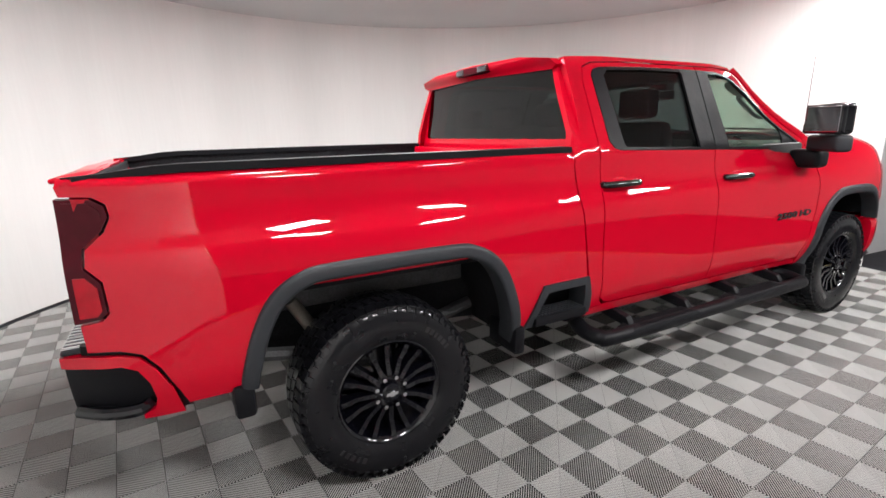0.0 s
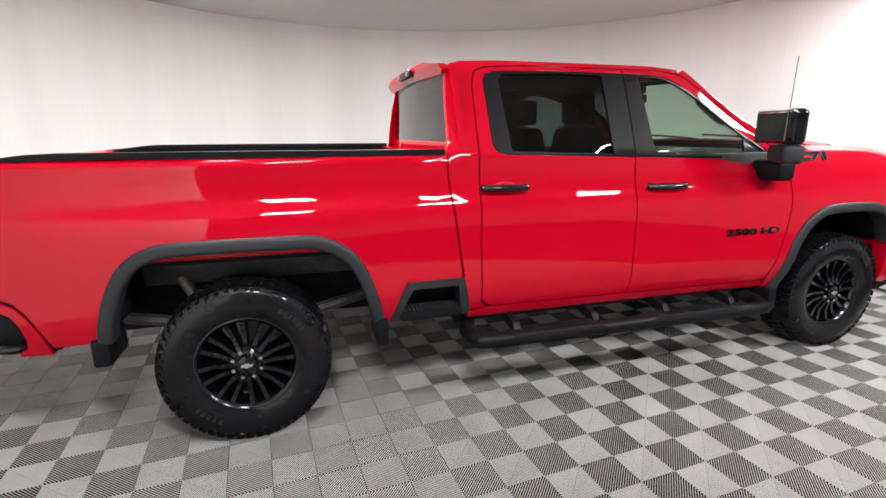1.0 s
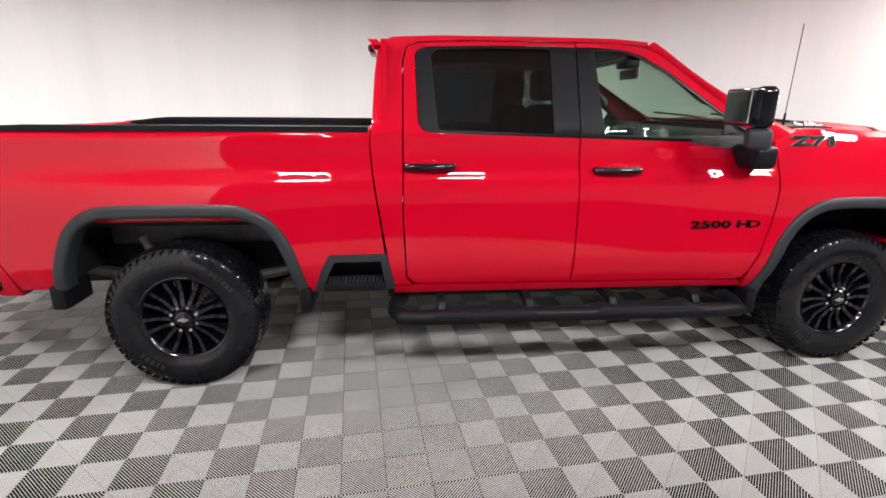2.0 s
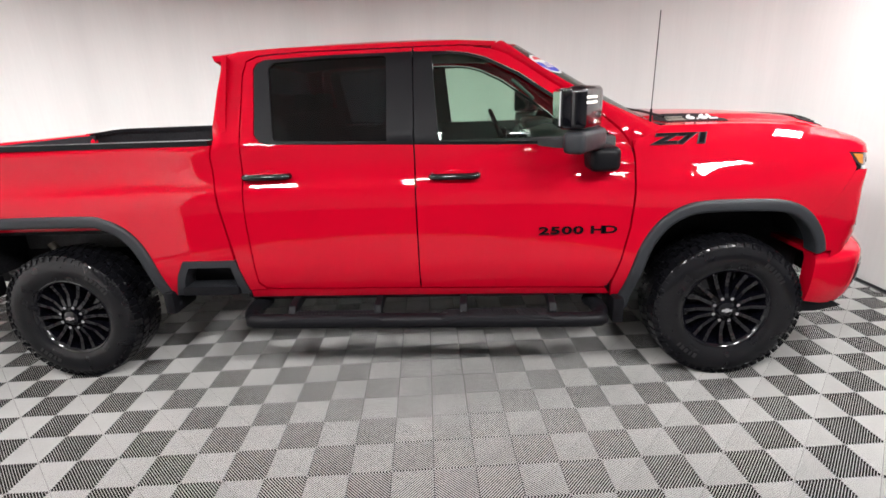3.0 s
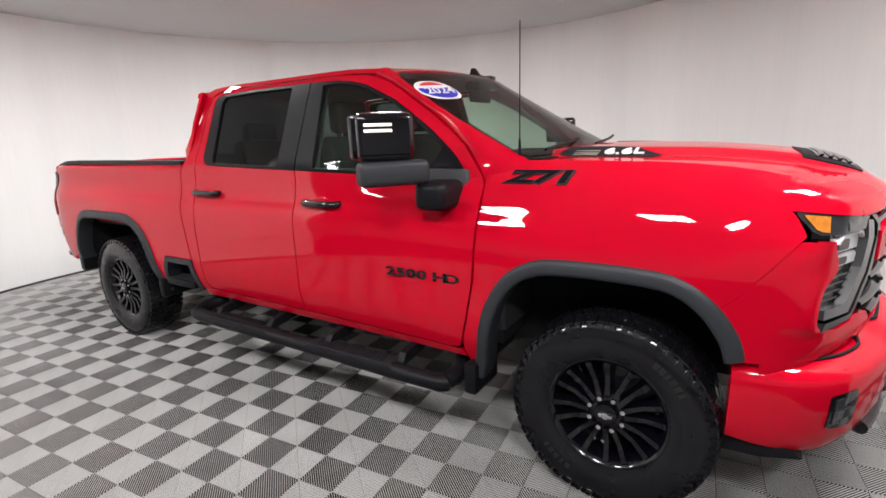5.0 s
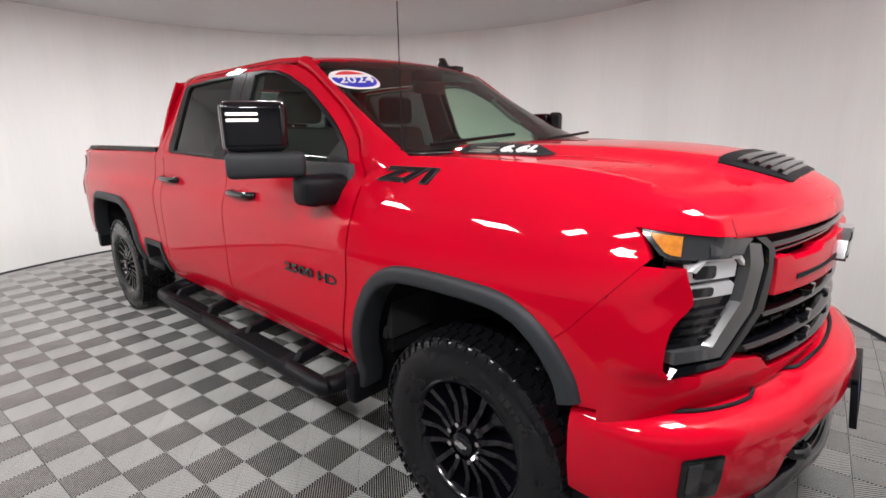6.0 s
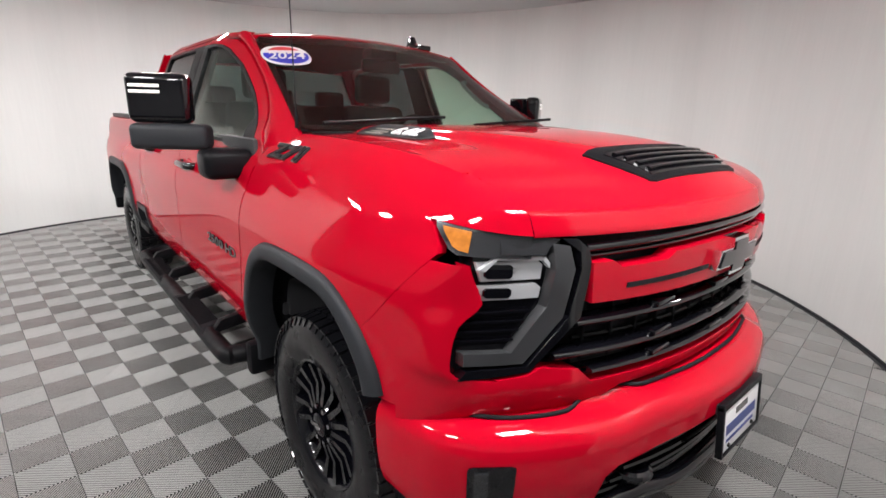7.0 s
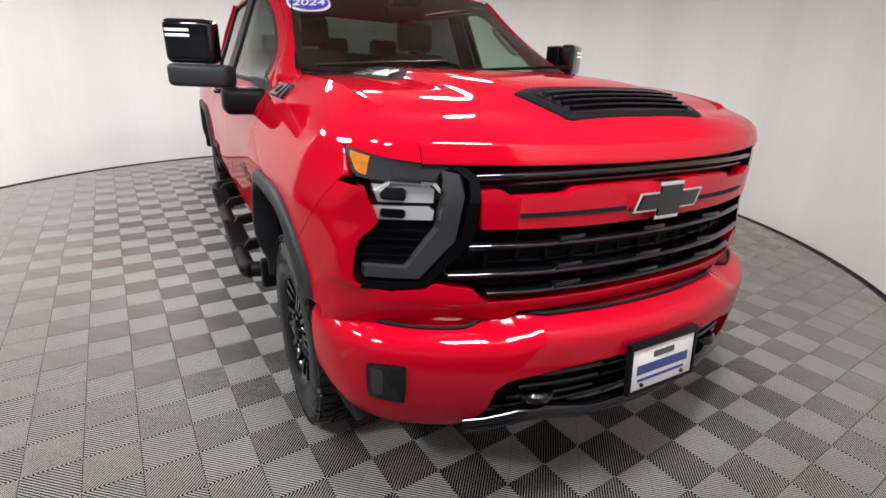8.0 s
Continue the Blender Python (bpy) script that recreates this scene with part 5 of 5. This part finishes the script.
# ---- wheel wells, chassis ----
for path, x0, x1 in ((RA, -0.6, 0.7), (FA, 3.42, 4.48)):
    for side in (-1, 1):
        bm = bmesh.new()
        rows = [[bm.verts.new((x, side * y, min(z + 0.02, 1.08))) for x, z in path] for y in (0.985, 0.58)]
        for k in range(len(path) - 1):
            bm.faces.new((rows[0][k], rows[0][k + 1], rows[1][k + 1], rows[1][k]))
        bm.faces.new(rows[1])
        under(part("wheel_well", bm, DARK, truck))
for side in (-1, 1):
    rail = under(part("frame_rail", box_bm(-1.0, 4.7, side * 0.42, side * 0.52, 0.50, 0.72, 0.012), DARK, truck))
    under(part("leaf_spring", tube_bm(smooth_path([(-0.72, side * 0.60, 0.62), (-0.3, side * 0.60, 0.54), (0, side * 0.60, 0.52), (0.3, side * 0.60, 0.54), (0.66, side * 0.60, 0.62)]), 0.035, 8), FRAME, rail))
    under(part("shock_absorber", tube_bm([(-0.12, side * 0.66, 0.44), (-0.34, side * 0.62, 0.82)], 0.033, 12), RUST, rail))
    under(part("outer_bracket", box_bm(-0.52, 0.60, side * 0.60, side * 0.63, 0.78, 1.015, 0.012), FRAME, rail))
    under(part("bed_flange", box_bm(-0.40, 0.45, side * 0.90, side * 0.955, 0.985, 1.035, 0.006), RED, rail))
for x in (0.0, BASE):
    ax = under(part("axle", tube_bm([(x, -0.78, WHEEL_R), (x, -0.14, WHEEL_R), (x, -0.08, WHEEL_R), (x, 0.08, WHEEL_R), (x, 0.14, WHEEL_R), (x, 0.78, WHEEL_R)], [0.05, 0.055, 0.15, 0.15, 0.055, 0.05], 16), FRAME, truck))
under(part("underbody", box_bm(1.0, 3.5, -0.86, 0.86, 0.58, 0.66, 0.01), DARK, truck))
under(part("engine_block", box_bm(3.55, 4.66, -0.55, 0.55, 0.50, 1.26, 0.02), DARK, truck))
for side in (-1, 1):
    under(part("sill_cover", prism_bm([(side * 0.76, 0.47), (side * 0.86, 0.475), (side * 0.955, 0.535), (side * 0.955, 0.60), (side * 0.76, 0.60)], "x", 1.16, 3.40, 0.008), DARK, truck))
for x in (1.3, 2.35, 3.3):
    under(part("cross_member", box_bm(x - 0.06, x + 0.06, -0.43, 0.43, 0.50, 0.58, 0.012), DARK, truck))
under(part("gearbox", box_bm(2.5, 3.55, -0.20, 0.20, 0.42, 0.60, 0.05), DARK, truck))
under(part("drive_shaft", tube_bm([(0.15, 0.0, 0.45), (2.5, 0.0, 0.50)], 0.045, 12), FRAME, truck))
under(part("heat_shield", box_bm(1.35, 2.3, -0.40, -0.08, 0.40, 0.60, 0.05), DARK, truck))
under(part("fuel_tank", box_bm(1.0, 2.6, 0.1, 0.4, 0.38, 0.60, 0.05), DARK, truck))
under(part("exhaust", tube_bm(smooth_path([(3.0, 0.3, 0.48), (1.0, 0.35, 0.5), (0.4, 0.5, 0.6), (-0.6, 0.62, 0.55)]), 0.045, 10), RUST, truck))

# ---- cabin ----
under(part("cabin_floor", box_bm(1.15, 3.5, -0.90, 0.90, 0.66, 0.72, 0.01), CABIN, truck))
under(part("firewall", box_bm(3.42, 3.52, -0.88, 0.88, 0.66, 1.44, 0.01), CABIN, truck))
under(part("rear_panel", box_bm(1.16, 1.20, -0.88, 0.88, 0.70, 1.53, 0.01), CABIN, truck))
for side in (-1, 1):
    under(part("door_trim", box_bm(1.30, 2.24, side * 0.895, side * 0.935, 0.66, 1.455, 0.02), CABIN, truck))
    under(part("door_trim", box_bm(2.26, 3.36, side * 0.895, side * 0.935, 0.66, 1.45, 0.02), CABIN, truck))
    under(plate("pillar_trim", [(2.13, 1.44), (2.38, 1.44), (2.34, 1.90), (2.15, 1.90)], flank(side, -0.05), CABIN, truck, 0.02))
    under(part("grab_handle", tube_bm(smooth_path([(2.93, side * 0.70, 1.79), (2.95, side * 0.66, 1.77), (3.08, side * 0.70, 1.66), (3.11, side * 0.75, 1.63)]), 0.014, 8), LINER, truck))
dash = under(part("dashboard", prism_bm([(2.98, 1.05), (2.92, 1.32), (2.98, 1.41), (3.10, 1.445), (3.50, 1.46), (3.50, 1.0), (3.2, 0.95)], "y", -0.88, 0.88, 0.02), CABIN, truck))
under(part("instrument_hood", box_bm(2.98, 3.2, 0.22, 0.58, 1.41, 1.49, 0.03, 3), CABIN, dash))
under(part("screen", box_bm(2.93, 2.96, -0.16, 0.16, 1.30, 1.46, 0.01), PIANO, dash))
wheel_pts = []
for k in range(33):
    a = 2 * math.pi * k / 32
    wheel_pts.append((2.80 - 0.075 * math.sin(a), 0.42 + 0.19 * math.cos(a), 1.38 + 0.175 * math.sin(a)))
steer = under(part("steering_wheel", tube_bm(wheel_pts, 0.016, 10), PLASTIC, truck))
under(part("boss", box_bm(2.80, 2.86, 0.36, 0.48, 1.32, 1.42, 0.02), PLASTIC, steer))
under(part("steering_spoke", tube_bm([(2.81, 0.24, 1.39), (2.82, 0.42, 1.37), (2.81, 0.60, 1.39)], 0.018, 8), PLASTIC, steer))
under(part("column", tube_bm([(2.84, 0.42, 1.37), (3.1, 0.42, 1.28)], 0.04, 10), PLASTIC, steer))
under(part("inner_mirror", box_bm(2.93, 2.96, -0.13, 0.13, 1.80, 1.87, 0.012), PLASTIC, truck))
under(part("sensor_box", box_bm(2.88, 2.98, -0.09, 0.09, 1.875, 1.93, 0.012), PLASTIC, truck))


def seat(x, y, width, name="front_seat"):
    s = under(part(name, prism_bm([(x - 0.28, 0.86), (x + 0.26, 0.90), (x + 0.30, 1.0), (x + 0.24, 1.06), (x - 0.26, 1.02)], "y", y - width / 2, y + width / 2, 0.035), CLOTH, truck, "dark cloth seat"))
    under(part("backrest", prism_bm([(x - 0.22, 0.96), (x - 0.08, 1.0), (x - 0.17, 1.42), (x - 0.23, 1.62), (x - 0.31, 1.62), (x - 0.36, 1.35)], "y", y - width / 2, y + width / 2, 0.04), CLOTH, s))
    return s


for y in (-0.42, 0.42):
    s = seat(2.45, y, 0.52)
    under(part("headrest", box_bm(2.12, 2.24, y - 0.14, y + 0.14, 1.64, 1.84, 0.04, 3), CLOTH, s))
    for d in (-0.06, 0.06):
        under(part("headrest_post", tube_bm([(2.17, y + d, 1.58), (2.17, y + d, 1.68)], 0.008, 8), CHROME, s))
s = seat(1.66, 0.0, 1.45, "rear_bench")
for y in (-0.48, 0.0, 0.48):
    under(part("headrest", box_bm(1.30, 1.40, y - 0.13, y + 0.13, 1.60, 1.74, 0.035, 3), CLOTH, s))
under(part("console", box_bm(2.25, 2.95, -0.12, 0.12, 0.72, 1.12, 0.03), CABIN, truck))

# ---- floor: a round turntable of ribbed square tiles ----
TILE_W = 0.2828
TILE_TURN = radians(50.1)
TILE_AT = (1.652, -0.668)


def tile_geometry():
    """One tile: a frame and four triangles of ribs that run from each edge to the middle."""
    verts, faces, shade_index = [], [], []
    h, low, lit_depth = TILE_W / 2, -0.0165, -0.0052

    def slab(quad, lean=0.0, top=0.0):
        k = len(verts)
        mx, my = sum(p[0] for p in quad) / len(quad), sum(p[1] for p in quad) / len(quad)
        ax = quad[1][0] - quad[0][0], quad[1][1] - quad[0][1]
        size = math.hypot(*ax)
        ux, uy = ax[0] / size, ax[1] / size
        for z in (top, top + lit_depth, low):
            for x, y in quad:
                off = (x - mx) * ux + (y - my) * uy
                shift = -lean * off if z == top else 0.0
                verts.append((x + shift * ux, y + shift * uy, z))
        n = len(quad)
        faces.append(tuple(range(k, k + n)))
        shade_index.append(0)
        # Lower sides take the dark groove material: shade in the gaps put into colour.
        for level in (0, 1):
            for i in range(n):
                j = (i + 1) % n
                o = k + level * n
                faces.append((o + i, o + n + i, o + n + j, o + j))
                shade_index.append(level)

    n = 27
    pitch = TILE_W / n
    for q in range(4):
        c, s = (1, 0, -1, 0)[q], (0, 1, 0, -1)[q]
        for i in range(n):
            u = -h + pitch * (i + 0.5)
            half = pitch * 0.08
            a, b = -h + 0.0006, -abs(u) + 0.001
            if b - a < 0.0025:
                continue
            quad = [(u - half, a), (u + half, a), (u + half, -abs(u + half) - 0.002), (u - half, -abs(u - half) - 0.002)]
            quad = [(x * c - y * s, x * s + y * c) for x, y in quad]
            slab(quad, 0.10)
    return verts, faces, shade_index


tv, tf, ts = tile_geometry()
tile_mesh = bpy.data.meshes.new("tile")
tile_mesh.from_pydata(tv, [], tf)
tile_mesh.materials.append(TILE)
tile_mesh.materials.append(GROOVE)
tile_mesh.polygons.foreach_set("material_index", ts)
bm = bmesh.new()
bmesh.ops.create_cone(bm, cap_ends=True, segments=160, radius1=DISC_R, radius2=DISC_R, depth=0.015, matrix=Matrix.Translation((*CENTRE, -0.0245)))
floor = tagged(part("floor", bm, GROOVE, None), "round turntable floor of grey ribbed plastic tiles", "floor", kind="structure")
tagged(part("floor_edge", arc_bm(DISC_R - 0.02, DISC_R + 0.004, -0.04, 0.001, 0, 360, 180), SKIRT, floor), "thin dark edge strip of the turntable")
tagged(part("edge_strip", arc_bm(DISC_R + 0.005, DISC_R + 0.035, -0.03, 0.003, OPEN_FROM, -24, 60), YELLOW, floor), "worn yellow warning strip along the open edge")
bm = bmesh.new()
bmesh.ops.create_cone(bm, cap_ends=True, segments=96, radius1=8.2, radius2=8.2, depth=0.05, matrix=Matrix.Translation((*CENTRE, -0.06)))
tagged(part("ground", bm, DARK, None), "dark ground under the turntable", "ground", kind="structure")

spots = []
c, s = math.cos(TILE_TURN), math.sin(TILE_TURN)
for i in range(-40, 41):
    for j in range(-40, 41):
        x = TILE_AT[0] + (i + 0.5) * TILE_W * c - (j + 0.5) * TILE_W * s
        y = TILE_AT[1] + (i + 0.5) * TILE_W * s + (j + 0.5) * TILE_W * c
        if math.hypot(x - CENTRE[0], y - CENTRE[1]) < DISC_R + 0.2:
            spots.append((y - 0.25 * abs(x - 2.0), x, y))
spots.sort()
rest_v, rest_f, rest_s = [], [], []
for n, (_, x, y) in enumerate(spots):
    inside = math.hypot(x - CENTRE[0], y - CENTRE[1]) < DISC_R - TILE_W * 0.72
    if n < 300 and inside:
        ob = new("tile", tile_mesh)
        ob.parent = floor
        ob.location = (x, y, 0)
        ob.rotation_euler = (0, 0, TILE_TURN)
    else:
        k = len(rest_v)
        pts = [(x + a * c - b * s, y + a * s + b * c, z) for a, b, z in tv]
        far = [math.hypot(p[0] - CENTRE[0], p[1] - CENTRE[1]) / (DISC_R - 0.015) for p in pts]
        kept = [inside or min(far[i] for i in f) < 1 for f in tf]
        rest_f += [[k + i for i in f] for f, q in zip(tf, kept) if q]
        rest_s += [m for m, q in zip(ts, kept) if q]
        rest_v += [p if q <= 1 else (CENTRE[0] + (p[0] - CENTRE[0]) / q, CENTRE[1] + (p[1] - CENTRE[1]) / q, p[2]) for p, q in zip(pts, far)]
field = tagged(mesh_object("tile_field", rest_v, rest_f, TILE, floor), "grey ribbed floor tiles", kind="stuff")
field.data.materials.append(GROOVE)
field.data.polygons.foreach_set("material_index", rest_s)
